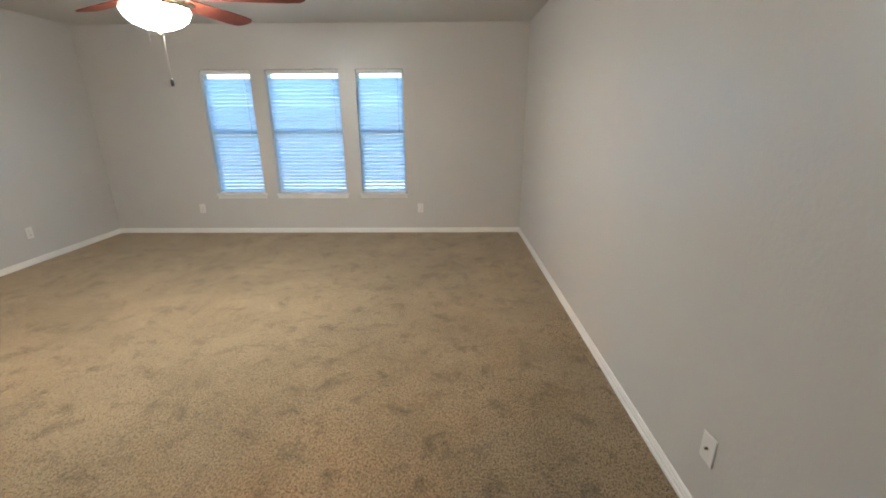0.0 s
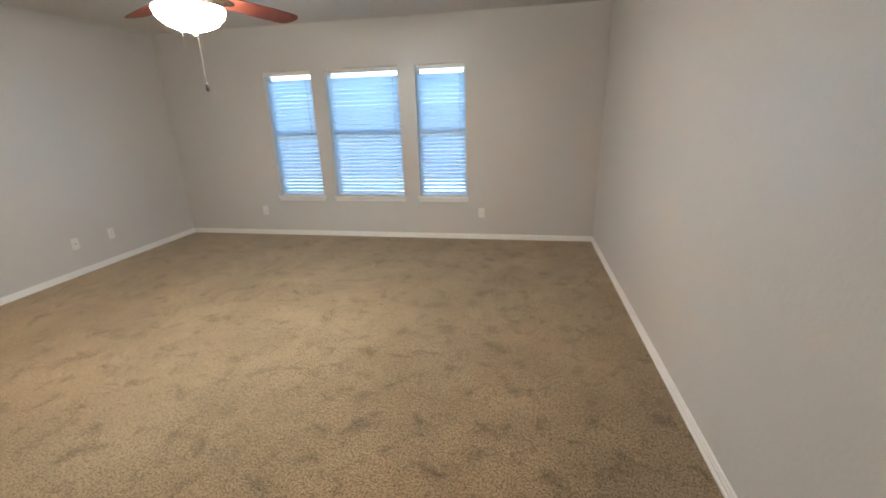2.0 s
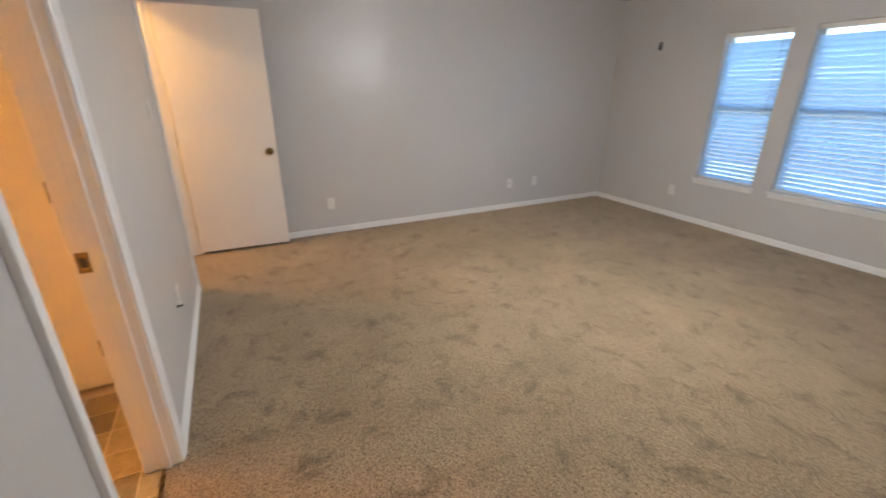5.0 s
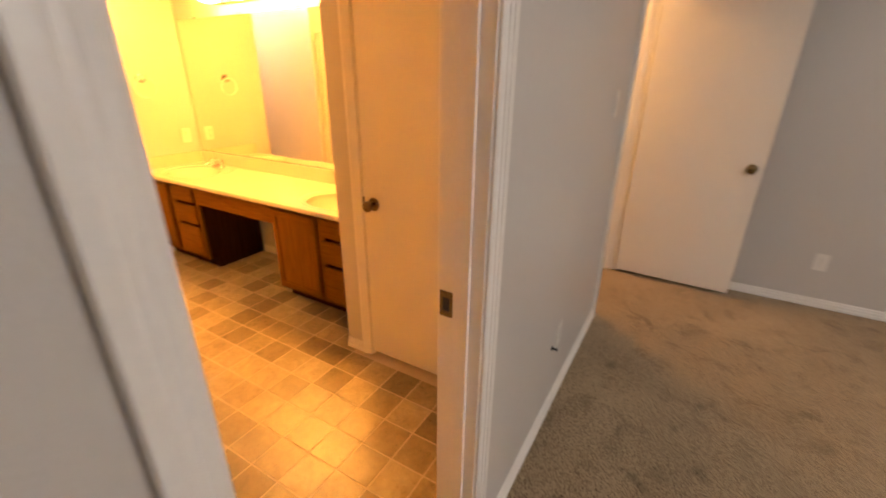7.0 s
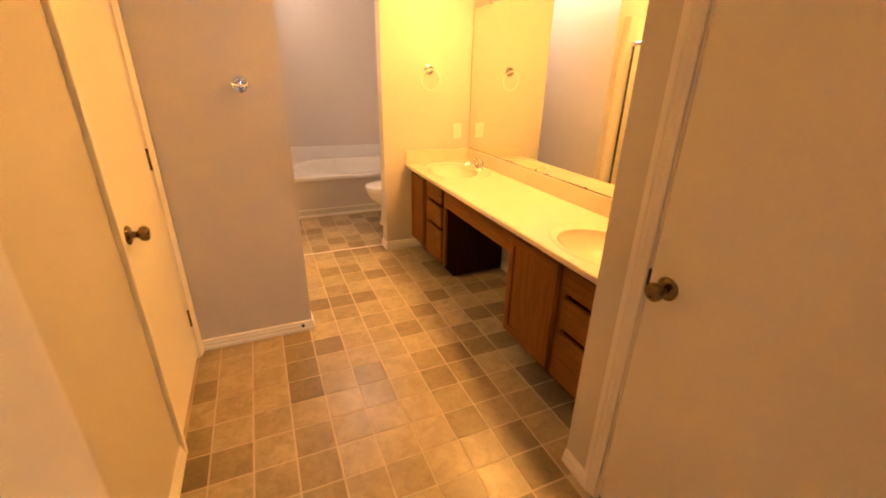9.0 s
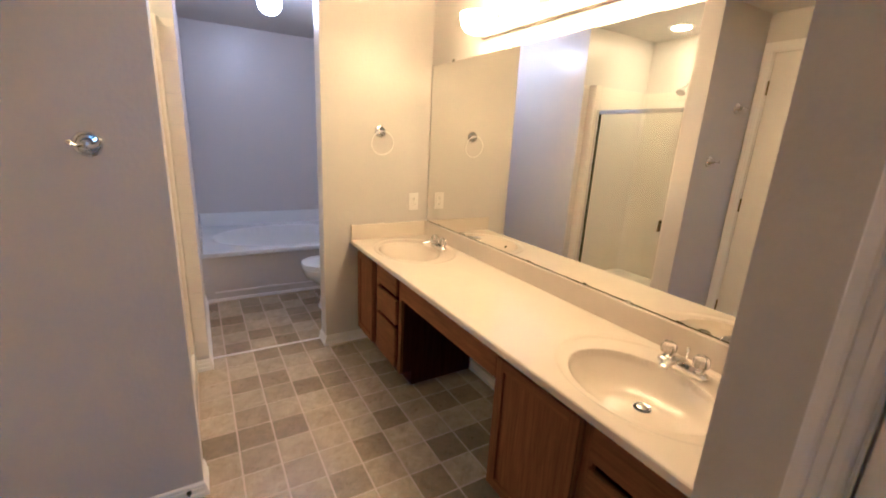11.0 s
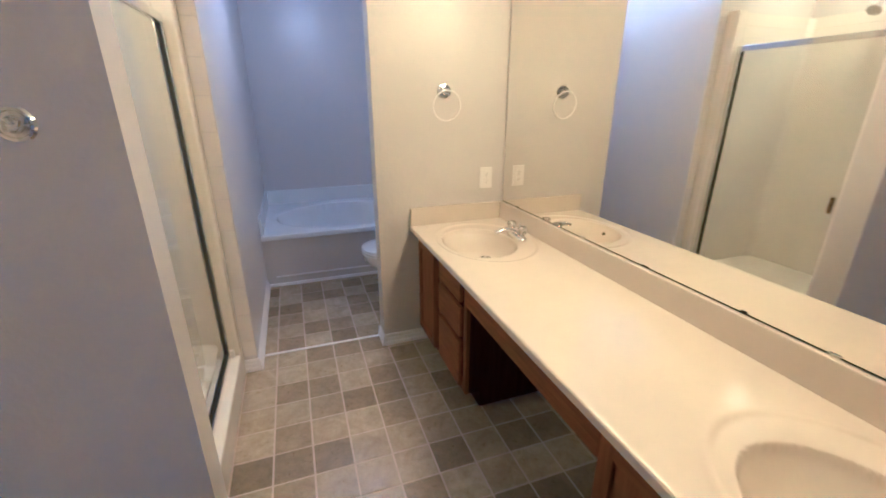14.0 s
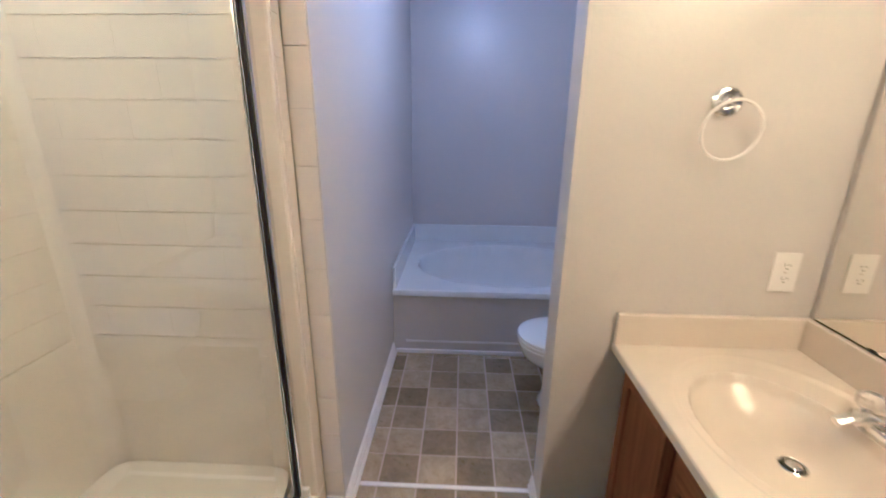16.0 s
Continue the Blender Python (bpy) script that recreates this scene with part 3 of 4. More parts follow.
def outlet(at, face, kind="outlet", group="wall plates"):
    """A cover plate with two sockets, or a blank or cable one; face is the turn about z that points its front along -y."""
    lab = {"outlet": "white plastic duplex wall outlet", "coax": "white plastic cable jack wall plate", "switch": "white plastic rocker light switch plate"}[kind]
    o = thing("light_switch" if kind == "switch" else "wall_outlet", at, lab + " on the painted wall", "switch" if kind == "switch" else "outlet", group)
    o.rotation_euler = (0, 0, radians(face))
    part("plate", boxbm(-0.036, 0.036, -0.0065, -0.0005, -0.058, 0.058, bevel=0.0022), PLASTIC, o, "", False, True)
    if kind == "outlet":
        for z in (-0.0195, 0.0195):
            s = part("socket", loft(bmesh.new(), [[(x, y, z + q) for x, q, _ in oval(0, 0, 0, 0.0165, 0.0142, 16, 2.6)] for y in (-0.0065, -0.0085)]), PLASTIC, o, "", False, True)
            bm = bmesh.new()
            box(bm, -0.0075, -0.0055, -0.0089, -0.0086, z - 0.001, z + 0.007)
            box(bm, 0.0055, 0.0075, -0.0089, -0.0086, z - 0.001, z + 0.006)
            box(bm, -0.002, 0.002, -0.0089, -0.0086, z - 0.010, z - 0.006)
            part("slot", bm, BLACK, s, "dark socket slots", False, True)
        part("screw", lathe([(0, 0), (0.003, 0.0), (0.0025, 0.001), (0, 0.0012)], 10, Matrix.Translation((0, -0.0065, 0)) @ Matrix.Rotation(radians(90), 4, "X")), NICKEL, o, "", False, True)
    elif kind == "coax":
        part("jack", lathe([(0, 0), (0.006, 0.0), (0.0055, 0.004), (0.0045, 0.004), (0.0045, 0.010), (0, 0.010)], 12, Matrix.Translation((0, -0.0065, 0)) @ Matrix.Rotation(radians(90), 4, "X")), BRASS, o, "brass threaded cable jack", False, True)
    else:
        part("rocker", boxbm(-0.0165, 0.0165, -0.0095, -0.006, -0.033, 0.033, bevel=0.002), PLASTIC, o, "", False, True)
    return o


outlet((-3.305, NY, 0.322), 0)
outlet((-0.480, NY, 0.322), 0)
outlet((WX, 3.515, 0.322), 90, "coax")
outlet((WX, 3.905, 0.322), 90)
outlet((WX, 1.255, 0.318), 90)
outlet((EX, 1.040, 0.315), -90, "coax")
outlet((-2.600, SY, 0.385), 180)
outlet((-3.150, SY, 1.320), 180, "switch")
stopper = thing("door_stop", (-2.515, SY + 0.013, 0.36), "small dark spring door stop on the wall", "door stop")
part("bumper", lathe([(0, 0), (0.010, 0.0), (0.010, 0.004), (0.004, 0.006), (0.004, 0.018), (0.007, 0.019), (0.006, 0.026), (0, 0.027)], 12, Matrix.Translation((-2.515, SY, 0.36)) @ Matrix.Rotation(radians(-90), 4, "X")), DARKM, stopper, "", True)

FX, FY = -1.75, 2.42
fan = thing("ceiling_fan", (FX, FY, CB), "five-blade dark cherry ceiling fan with glowing frosted bowl", "ceiling fan")
T = Matrix.Translation((FX, FY, 0))
part("canopy", lathe([(0, CB - 0.001), (0.07, CB - 0.001), (0.072, CB - 0.02), (0.05, CB - 0.06), (0.02, CB - 0.075), (0, CB - 0.075)], 32, T), BRASS, fan, "antique brass ceiling canopy", True)
part("downrod", lathe([(0, CB - 0.07), (0.012, CB - 0.07), (0.012, 2.24), (0, 2.24)], 16, T), BRASS, fan, "", True)
part("motor", lathe([(0, 2.26), (0.04, 2.26), (0.09, 2.235), (0.125, 2.19), (0.13, 2.14), (0.11, 2.10), (0.07, 2.085), (0, 2.085)], 36, T), BRASS, fan, "antique brass motor housing", True)
part("switch_housing", lathe([(0, 2.085), (0.06, 2.085), (0.062, 2.05), (0.05, 2.03), (0, 2.03)], 28, T), BRASS, fan, "", True)
part("light_bowl", lathe([(0, 1.915), (0.02, 1.916), (0.07, 1.926), (0.12, 1.948), (0.155, 1.980), (0.168, 2.010), (0.165, 2.027), (0.06, 2.03), (0, 2.03)], 40, T), FANGLASS, fan, "glowing frosted glass bowl", True)
part("finial", lathe([(0, 1.892), (0.006, 1.894), (0.009, 1.902), (0.006, 1.910), (0.012, 1.915), (0, 1.917)], 16, T), BRASS, fan, "", True)
for k in range(5):
    a = radians(7 + 72 * k)
    R = T @ Matrix.Rotation(a, 4, "Z") @ Matrix.Translation((0, 0, 2.10)) @ Matrix.Rotation(radians(-12), 4, "X")
    outline = [(0.20, 0.055), (0.30, 0.064), (0.55, 0.074), (0.70, 0.076), (0.77, 0.070), (0.805, 0.045), (0.815, 0.0)]
    pts = outline + [(x, -y) for x, y in outline[-2::-1]]
    bm = bmesh.new()
    loft(bm, [[R @ Vector((x, y, z)) for x, y in pts] for z in (-0.003, 0.003)])
    bl = part("blade", bm, BLADE, fan, "dark cherry wooden blade")
    bm = bmesh.new()
    ir = [(0.10, 0.016), (0.17, 0.014), (0.20, 0.030), (0.25, 0.034), (0.29, 0.020), (0.30, 0.0)]
    pts = ir + [(x, -y) for x, y in ir[-2::-1]]
    loft(bm, [[R @ Vector((x, y, z)) for x, y in pts] for z in (-0.008, -0.0035)])
    part("blade_iron", bm, BRASS, bl, "antique brass blade bracket")
bm = bmesh.new()
tube([(FX + 0.01, FY + 0.02, 2.04), (FX + 0.004, FY + 0.02, 1.92), (FX + 0.003, FY + 0.02, 1.665)], 0.0011, 6, bm)
ch = part("pull_chain", bm, NICKEL, fan)
part("fob", lathe([(0, 1.622), (0.008, 1.626), (0.010, 1.643), (0.007, 1.662), (0, 1.667)], 14, Matrix.Translation((FX + 0.003, FY + 0.02, 0))), DARKM, ch, "dark wooden pull fob", True)
bm = bmesh.new()
tube([(FX - 0.05, FY - 0.02, 2.04), (FX - 0.052, FY - 0.02, 1.85)], 0.0011, 6, bm)
part("pull_chain", bm, NICKEL, fan)

lamp = thing("ceiling_light", (-4.15, -0.76, CB), "warm glowing hall ceiling light", "ceiling light")
HALLG = mat("frosted_hall_bowl", (0.9, 0.86, 0.8), 0.4, glow=(1.0, 0.48, 0.13), strength=HALL_WATTS)
part("base", lathe([(0, CB - 0.001), (0.13, CB - 0.001), (0.13, CB - 0.02), (0, CB - 0.02)], 28, Matrix.Translation((-4.15, -0.76, 0))), NICKEL, lamp, "", True)
part("shade", lathe([(0, CB - 0.12), (0.06, CB - 0.112), (0.11, CB - 0.08), (0.13, CB - 0.04), (0.128, CB - 0.021), (0, CB - 0.021)], 28, Matrix.Translation((-4.15, -0.76, 0))), HALLG, lamp, "glowing frosted shade", True)

# ---- vanity ----
CX, LIP, TOP = -2.572, 0.686, 0.716
VY0, VY1 = PY1, KY
BASINS = [(-2.820, -3.005), (-2.820, -1.445)]


def counter_height(x, y):
    z = TOP
    for cx, cy in BASINS:
        ro = math.hypot((x - cx + 0.035) / 0.235, (y - cy) / 0.295)
        ri = math.hypot((x - cx) / 0.172, (y - cy) / 0.222)
        z -= 0.0045 * max(0.0, min(1.0, (1.0 - ro) / 0.045))
        z += 0.0008 * math.exp(-((ro - 1.03) / 0.028) ** 2)
        if ri < 1.0:
            q = min(1.0, (1.0 - ri) / 0.62)
            z -= 0.092 * min(1.0, q / 0.05) * (0.12 + 0.88 * (1 - (1 - q) ** 2.0))
    return z


top = thing("countertop", ((VX + CX) / 2, (VY0 + VY1) / 2, LIP), "cream cultured marble vanity top with two oval basins", "countertop")
bm = bmesh.new()
nx, ny = 110, 420
edge = 0.010
gx = [VX + 0.02 + (CX - edge - VX - 0.02) * i / nx for i in range(nx + 1)]
gy = [VY0 + 0.001 + (VY1 - VY0 - 0.002) * j / ny for j in range(ny + 1)]
grid = [[bm.verts.new((x, y, counter_height(x, y))) for y in gy] for x in gx]
for dx, dz in ((0.006, -0.001), (0.0095, -0.005), (0.010, -0.012), (0.010, -0.026), (0.006, -0.030), (-0.02, -0.030)):
    grid.append([bm.verts.new((CX - edge + dx, y, TOP + dz)) for y in gy])
for r0, r1 in zip(grid, grid[1:]):
    for j in range(ny):
        bm.faces.new((r0[j], r1[j], r1[j + 1], r0[j + 1]))
bmesh.ops.recalc_face_normals(bm, faces=bm.faces)
part("slab", bm, MARBLE, top, "", True)
part("backsplash", boxbm(VX + 0.0005, VX + 0.0205, VY0 + 0.001, VY1 - 0.001, TOP - 0.004, 0.814, bevel=0.004), MARBLE, top)
part("side_splash", boxbm(VX + 0.021, CX - 0.002, VY0 + 0.0008, VY0 + 0.0195, TOP - 0.003, 0.814, bevel=0.004), MARBLE, top)
for cx, cy in BASINS:
    dz = counter_height(cx - 0.040, cy) + 0.001
    d = part("drain", lathe([(0, 0.006), (0.012, 0.0065), (0.016, 0.004), (0.017, -0.002), (0.022, -0.001), (0.027, 0.002), (0.029, 0.0005), (0.0, -0.004)], 24, Matrix.Translation((cx - 0.040, cy, dz))), CHROME, top, "chrome pop-up drain", True)
    part("drain_gap", lathe([(0.0172, 0.0008), (0.0225, 0.0008), (0.0225, 0.0026), (0.0172, 0.0026)], 24, Matrix.Translation((cx - 0.040, cy, dz))), BLACK, d, "dark gap round the stopper")
    part("overflow_hole", lathe([(0, 0.0), (0.010, 0.0), (0.010, 0.002), (0, 0.002)], 14, Matrix.Translation((cx + 0.150, cy, TOP - 0.045)) @ Matrix.Rotation(radians(-62), 4, "Y")), BLACK, top, "dark overflow hole")


def raised_front(parent, name, y0, y1, z0, z1, x, panel=True, label=""):
    """A wooden door or drawer front with a lip and a recessed or plain field, facing +x."""
    bm = boxbm(x, x + 0.018, y0, y1, z0, z1, bevel=0.0045)
    d = part(name, bm, OAK if z1 - z0 > y1 - y0 else OAKH, parent, label)
    if panel:
        w = 0.045
        for q in ((y0 + 0.004, y0 + w, z0 + 0.004, z1 - 0.004), (y1 - w, y1 - 0.004, z0 + 0.004, z1 - 0.004)):
            part("stile", boxbm(x + 0.0175, x + 0.0262, *q, bevel=0.002), OAK, d)
        for q in ((y0 + w, y1 - w, z0 + 0.004, z0 + w), (y0 + w, y1 - w, z1 - w, z1 - 0.004)):
            part("rail", boxbm(x + 0.0175, x + 0.0262, *q, bevel=0.002), OAKH, d)
    return d


FXV = -2.634


def vanity(y0, y1, door, drawers, label):
    c = thing("vanity_cabinet", ((VX + FXV) / 2, (y0 + y1) / 2, 0), label, "cabinet", "cabinets under the vanity top")
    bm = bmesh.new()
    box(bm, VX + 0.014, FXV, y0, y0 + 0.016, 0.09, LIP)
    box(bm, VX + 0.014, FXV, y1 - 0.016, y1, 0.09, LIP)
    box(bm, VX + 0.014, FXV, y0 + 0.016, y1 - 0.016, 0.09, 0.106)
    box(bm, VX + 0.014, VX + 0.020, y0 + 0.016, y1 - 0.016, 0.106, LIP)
    # box and knee-space sides take the darkened oak, shade painted in
    part("body", bm, OAKSHADE, c, "oak cabinet box with shade in its colour")
    bm = bmesh.new()
    mid = (door[1] + drawers[0]) / 2 if door[0] < drawers[0] else (door[0] + drawers[1]) / 2
    for a, b in ((y0, y0 + 0.03), (mid - 0.02, mid + 0.02), (y1 - 0.03, y1)):
        box(bm, FXV - 0.018, FXV + 0.0006, a, b, 0.0905, LIP - 0.001)
    for z in (0.0905, LIP - 0.041):
        box(bm, FXV - 0.018, FXV, y0 + 0.03, y1 - 0.03, z, z + 0.04)
    part("face_frame", bm, OAK, c)
    # the recess's shade is in the toe kick's colour
    part("toe_kick", boxbm(VX + 0.014, FXV - 0.075, y0 + 0.002, y1 - 0.002, 0.001, 0.0895), OAKSHADE, c, "recessed toe kick with shade in its colour")
    raised_front(c, "door", door[0], door[1], 0.115, 0.655, FXV + 0.001)
    for z0, z1 in ((0.545, 0.655), (0.375, 0.520), (0.115, 0.350)):
        raised_front(c, "drawer", drawers[0], drawers[1], z0, z1, FXV + 0.001, False)
    return c


vanity(VY0 + 0.003, -2.700, (-3.335, -3.060), (-3.015, -2.735), "stained oak vanity cabinet with one door and three drawers")
vanity(-1.872, VY1 - 0.003, (-1.845, -1.460), (-1.425, -1.140), "stained oak vanity cabinet beside the knee space")
apr = thing("knee_apron", (FXV, -2.286, 0.535), "stained oak apron panel across the knee space", "panel")
part("panel", boxbm(FXV - 0.018, FXV + 0.003, -2.699, -1.873, 0.540, LIP - 0.001, bevel=0.002), OAKH, apr)

mir = thing("mirror", (VX, (VY0 + VY1) / 2, 0.816), "wide frameless wall mirror above the vanity", "mirror")
part("glass", boxbm(VX + 0.0008, VX + 0.0058, VY0 + 0.022, VY1 - 0.004, 0.817, 1.825, bevel=0.001), MIRROR, mir)
part("bottom_edge", boxbm(VX + 0.0060, VX + 0.0068, VY0 + 0.022, VY1 - 0.004, 0.8165, 0.8196), DARKM, mir, "dark tarnished lower edge")
for y, w, h in ((-3.17, 0.022, 0.005), (-2.62, 0.012, 0.003), (-2.28, 0.030, 0.004), (-1.93, 0.016, 0.006), (-1.52, 0.024, 0.004)):
    part("tarnish_spot", boxbm(VX + 0.0060, VX + 0.0066, y - w / 2, y + w / 2, 0.8197, 0.8197 + h, bevel=0.0002), DARKM, mir, "dark tarnish at the lower edge")
for y in (-3.1, -2.55, -1.95, -1.45):
    part("clip", boxbm(VX + 0.001, VX + 0.010, y - 0.010, y + 0.010, 1.822, 1.838, bevel=0.002), CRYSTAL, mir, "clear plastic mirror clip")
for y in (-2.62, -1.72):
    part("clip", boxbm(VX + 0.0062, VX + 0.009, y - 0.012, y + 0.012, 0.8145, 0.824, bevel=0.001), CHROME, mir, "small metal mirror clip")


def faucet(cy):
    x, z = -3.020, TOP - 0.0005
    f = thing("faucet", (x, cy, z), "chrome centerset faucet with clear knobs on the vanity", "faucet", "faucets of the vanity")
    bm = bmesh.new()
    loft(bm, [oval(x, cy, z + h, 0.024 * s, 0.080 * s, 28, 3.0) for h, s in ((0, 1.0), (0.010, 1.0), (0.016, 0.93), (0.018, 0.85))])
    part("base", bm, CHROME, f, "", True)
    bm = bmesh.new()
    rings = []
    for d, h, a, b in ((-0.018, 0.012, 0.022, 0.012), (0.01, 0.034, 0.020, 0.013), (0.05, 0.046, 0.016, 0.011), (0.09, 0.044, 0.014, 0.009), (0.115, 0.036, 0.012, 0.007)):
        rings.append([(x + d + v * 0.25, cy + u, z + h + v) for u, v, _ in oval(0, 0, 0, a, b, 18, 3.0)])
    loft(bm, rings)
    part("spout", bm, CHROME, f, "", True)
    for s in (-1, 1):
        T = Matrix.Translation((x, cy + s * 0.052, z + 0.016))
        part("valve", lathe([(0, 0), (0.015, 0), (0.014, 0.008), (0.008, 0.012), (0.008, 0.018), (0, 0.018)], 16, T), CHROME, f, "", True)
        bm = bmesh.new()
        rings = []
        for h, r in ((0.016, 0.016), (0.022, 0.021), (0.034, 0.023), (0.048, 0.021), (0.053, 0.016)):
            rings.append([T @ Vector(((r + (0.0016 if i % 4 < 2 else -0.0012)) * math.cos(2 * math.pi * i / 24), (r + (0.0016 if i % 4 < 2 else -0.0012)) * math.sin(2 * math.pi * i / 24), h)) for i in range(24)])
        loft(bm, rings)
        part("knob", bm, CRYSTAL, f, "clear fluted acrylic knob")
    part("lift_rod", lathe([(0, 0.012), (0.0025, 0.012), (0.0025, 0.058), (0.006, 0.062), (0.005, 0.070), (0, 0.071)], 12, Matrix.Translation((x - 0.016, cy, z))), CHROME, f, "", True)


for _, cy in BASINS:
    faucet(cy + 0.010)

vl = thing("vanity_light", (VX, -2.23, 1.95), "brushed nickel bar light with four glowing glass bowls", "wall light")
bm = bmesh.new()
LY0, LY1, LZ0, LZ1, ch_ = -2.835, -1.625, 1.895, 2.020, 0.032


def octagon(grow):
    a, b, c, d, e = LY0 - grow, LY1 + grow, LZ0 - grow, LZ1 + grow, ch_
    return [(a + e, c), (b - e, c), (b, c + e), (b, d - e), (b - e, d), (a + e, d), (a, d - e), (a, c + e)]


loft(bm, [[(VX + 0.001 + h, y, z) for y, z in octagon(g)] for h, g in ((0, 0.0), (0.016, 0.0), (0.020, -0.006), (0.020, -0.014), (0.014, -0.020))])
part("back_plate", bm, PLATE, vl, "brushed nickel back plate with beaded rim")
bm = bmesh.new()
ring8 = octagon(-0.009)
for (y0, z0), (y1, z1) in zip(ring8, ring8[1:] + ring8[:1]):
    n = max(2, int(math.hypot(y1 - y0, z1 - z0) / 0.009))
    for i in range(n):
        bmesh.ops.create_icosphere(bm, subdivisions=1, radius=0.0042, matrix=Matrix.Translation((VX + 0.021, y0 + (y1 - y0) * i / n, z0 + (z1 - z0) * i / n)))
part("beading", bm, NICKEL, vl, "nickel bead rim", True)
for k in range(4):
    y = LY0 + 0.140 + k * (LY1 - LY0 - 0.31) / 3
    T = Matrix.Translation((VX + 0.122, y, 1.885))
    part("arm", tube([(VX + 0.015, y, 1.955), (VX + 0.04, y, 1.950), (VX + 0.080, y, 1.900)], 0.010, 12), NICKEL, vl, "", True)
    part("bowl", lathe([(0, 0.0), (0.030, 0.001), (0.060, 0.012), (0.078, 0.035), (0.086, 0.065), (0.088, 0.090), (0.084, 0.090), (0.070, 0.040), (0.03, 0.012), (0, 0.010)], 32, T), BOWLGLASS, vl, "glowing frosted glass bowl", True)

outlet((-3.017, PY1, 0.952), 180)


def ring_mount(o, at, face):
    R = Matrix.Translation(at) @ face
    part("flange", lathe([(0, 0), (0.037, 0), (0.038, 0.004), (0.034, 0.009), (0.029, 0.010), (0.026, 0.006), (0.019, 0.007), (0.015, 0.014), (0.011, 0.020), (0.010, 0.032), (0.013, 0.037), (0.010, 0.044), (0, 0.045)], 32, R), CHROME, o, "", True)


tr = thing("towel_ring", (-2.768, PY1, 1.401), "chrome towel ring with clear ring on the wall", "towel ring")
ring_mount(tr, (-2.768, PY1 + 0.0005, 1.401), Matrix.Rotation(radians(-90), 4, "X"))
c0 = Vector((-2.771, PY1 + 0.040, 1.333))
bm = bmesh.new()
pts = [c0 + Vector((0.072 * math.sin(2 * math.pi * i / 48), 0.010 * math.cos(2 * math.pi * i / 48), 0.072 * math.cos(2 * math.pi * i / 48))) for i in range(48)]
rings = []
for i, p in enumerate(pts):
    d = (pts[(i + 1) % 48] - pts[i - 1]).normalized()
    u = (p - c0).normalized()
    v = d.cross(u)
    rings.append([p + 0.0036 * (math.cos(2 * math.pi * j / 10) * u + math.sin(2 * math.pi * j / 10) * v) for j in range(10)])
loft(bm, rings, False, True)
part("ring", bm, PLASTIC, tr, "pale translucent plastic ring", True)


def robe_hook(x, z):
    h = thing("robe_hook", (x, HY, z), "chrome double robe hook on the wall", "hook", "robe hooks")
    ring_mount(h, (x, HY + 0.0005, z), Matrix.Rotation(radians(-90), 4, "X"))
    bm = bmesh.new()
    for s in (-1, 1):
        tube([(x, HY + 0.036, z), (x + s * 0.018, HY + 0.046, z - 0.004), (x + s * 0.031, HY + 0.053, z + 0.002), (x + s * 0.035, HY + 0.056, z + 0.012)], 0.0065, 10, bm)
    part("prong", bm, CHROME, h, "", True)


bump = thing("door_stop", (-1.618, HY + 0.013, 0.036), "small dark door bumper on the white baseboard", "door stop")
part("bumper", lathe([(0, 0), (0.009, 0.0), (0.009, 0.004), (0.005, 0.006), (0.005, 0.016), (0, 0.017)], 12, Matrix.Translation((-1.618, HY + 0.0125, 0.036)) @ Matrix.Rotation(radians(-90), 4, "X")), DARKM, bump, "", True)
robe_hook(-1.489, 1.315)
robe_hook(-1.285, 1.675)

# ---- shower ----
sh = thing("shower_stall", (-1.2, -2.93, 0), "cream fibreglass shower stall with moulded tile pattern", "shower")
SX0, SX1, SY0, SY1 = SHX, -0.907, SHS + 0.001, HY - 0.126
ST = 1.86
bm = bmesh.new()
box(bm, SX0 + 0.004, SX1, SY0, SY0 + 0.022, 0.02, ST, 0.004)
box(bm, SX0 + 0.004, SX1, SY1 - 0.022, SY1, 0.02, ST, 0.004)
box(bm, SX1 - 0.022, SX1, SY0 + 0.022, SY1 - 0.022, 0.02, ST, 0.004)
part("surround", bm, FIBRE, sh)
bm = bmesh.new()
box(bm, SX0, SX0 + 0.075, SY0, SY0 + 0.074, 0.145, ST, 0.008)
part("flange", bm, FIBRE, sh, "cream moulded front flange")
bm = bmesh.new()
box(bm, SX0, SX0 + 0.075, SY1 - 0.018, SY1, 0.145, ST, 0.008)
part("flange", bm, FIBRE, sh, "cream moulded front flange")
bm = bmesh.new()
box(bm, SX0 - 0.002, SX0 + 0.110, SY0, SY1, 0.0, 0.150, 0.012)
part("curb", bm, FIBRE, sh, "cream moulded curb")
bm = bmesh.new()
rings = []
pcx, pcy, pa, pb = (SX0 + 0.085 + SX1 - 0.02) / 2, (SY0 + SY1) / 2, (SX1 - 0.022 - SX0 - 0.085) / 2, (SY1 - SY0 - 0.046) / 2
for z, g in ((0.215, 0.0), (0.213, 0.018), (0.20, 0.024), (0.06, 0.045), (0.045, 0.07), (0.04, 0.2)):
    rings.append(oval(pcx, pcy, z, pa - g, pb - g, 48, 10.0))
loft(bm, rings)
part("pan", bm, FIBRE, sh, "cream moulded shower pan", True)
COURSE = 0.0985
bottoms = [0.609 + COURSE * k for k in range(13)]
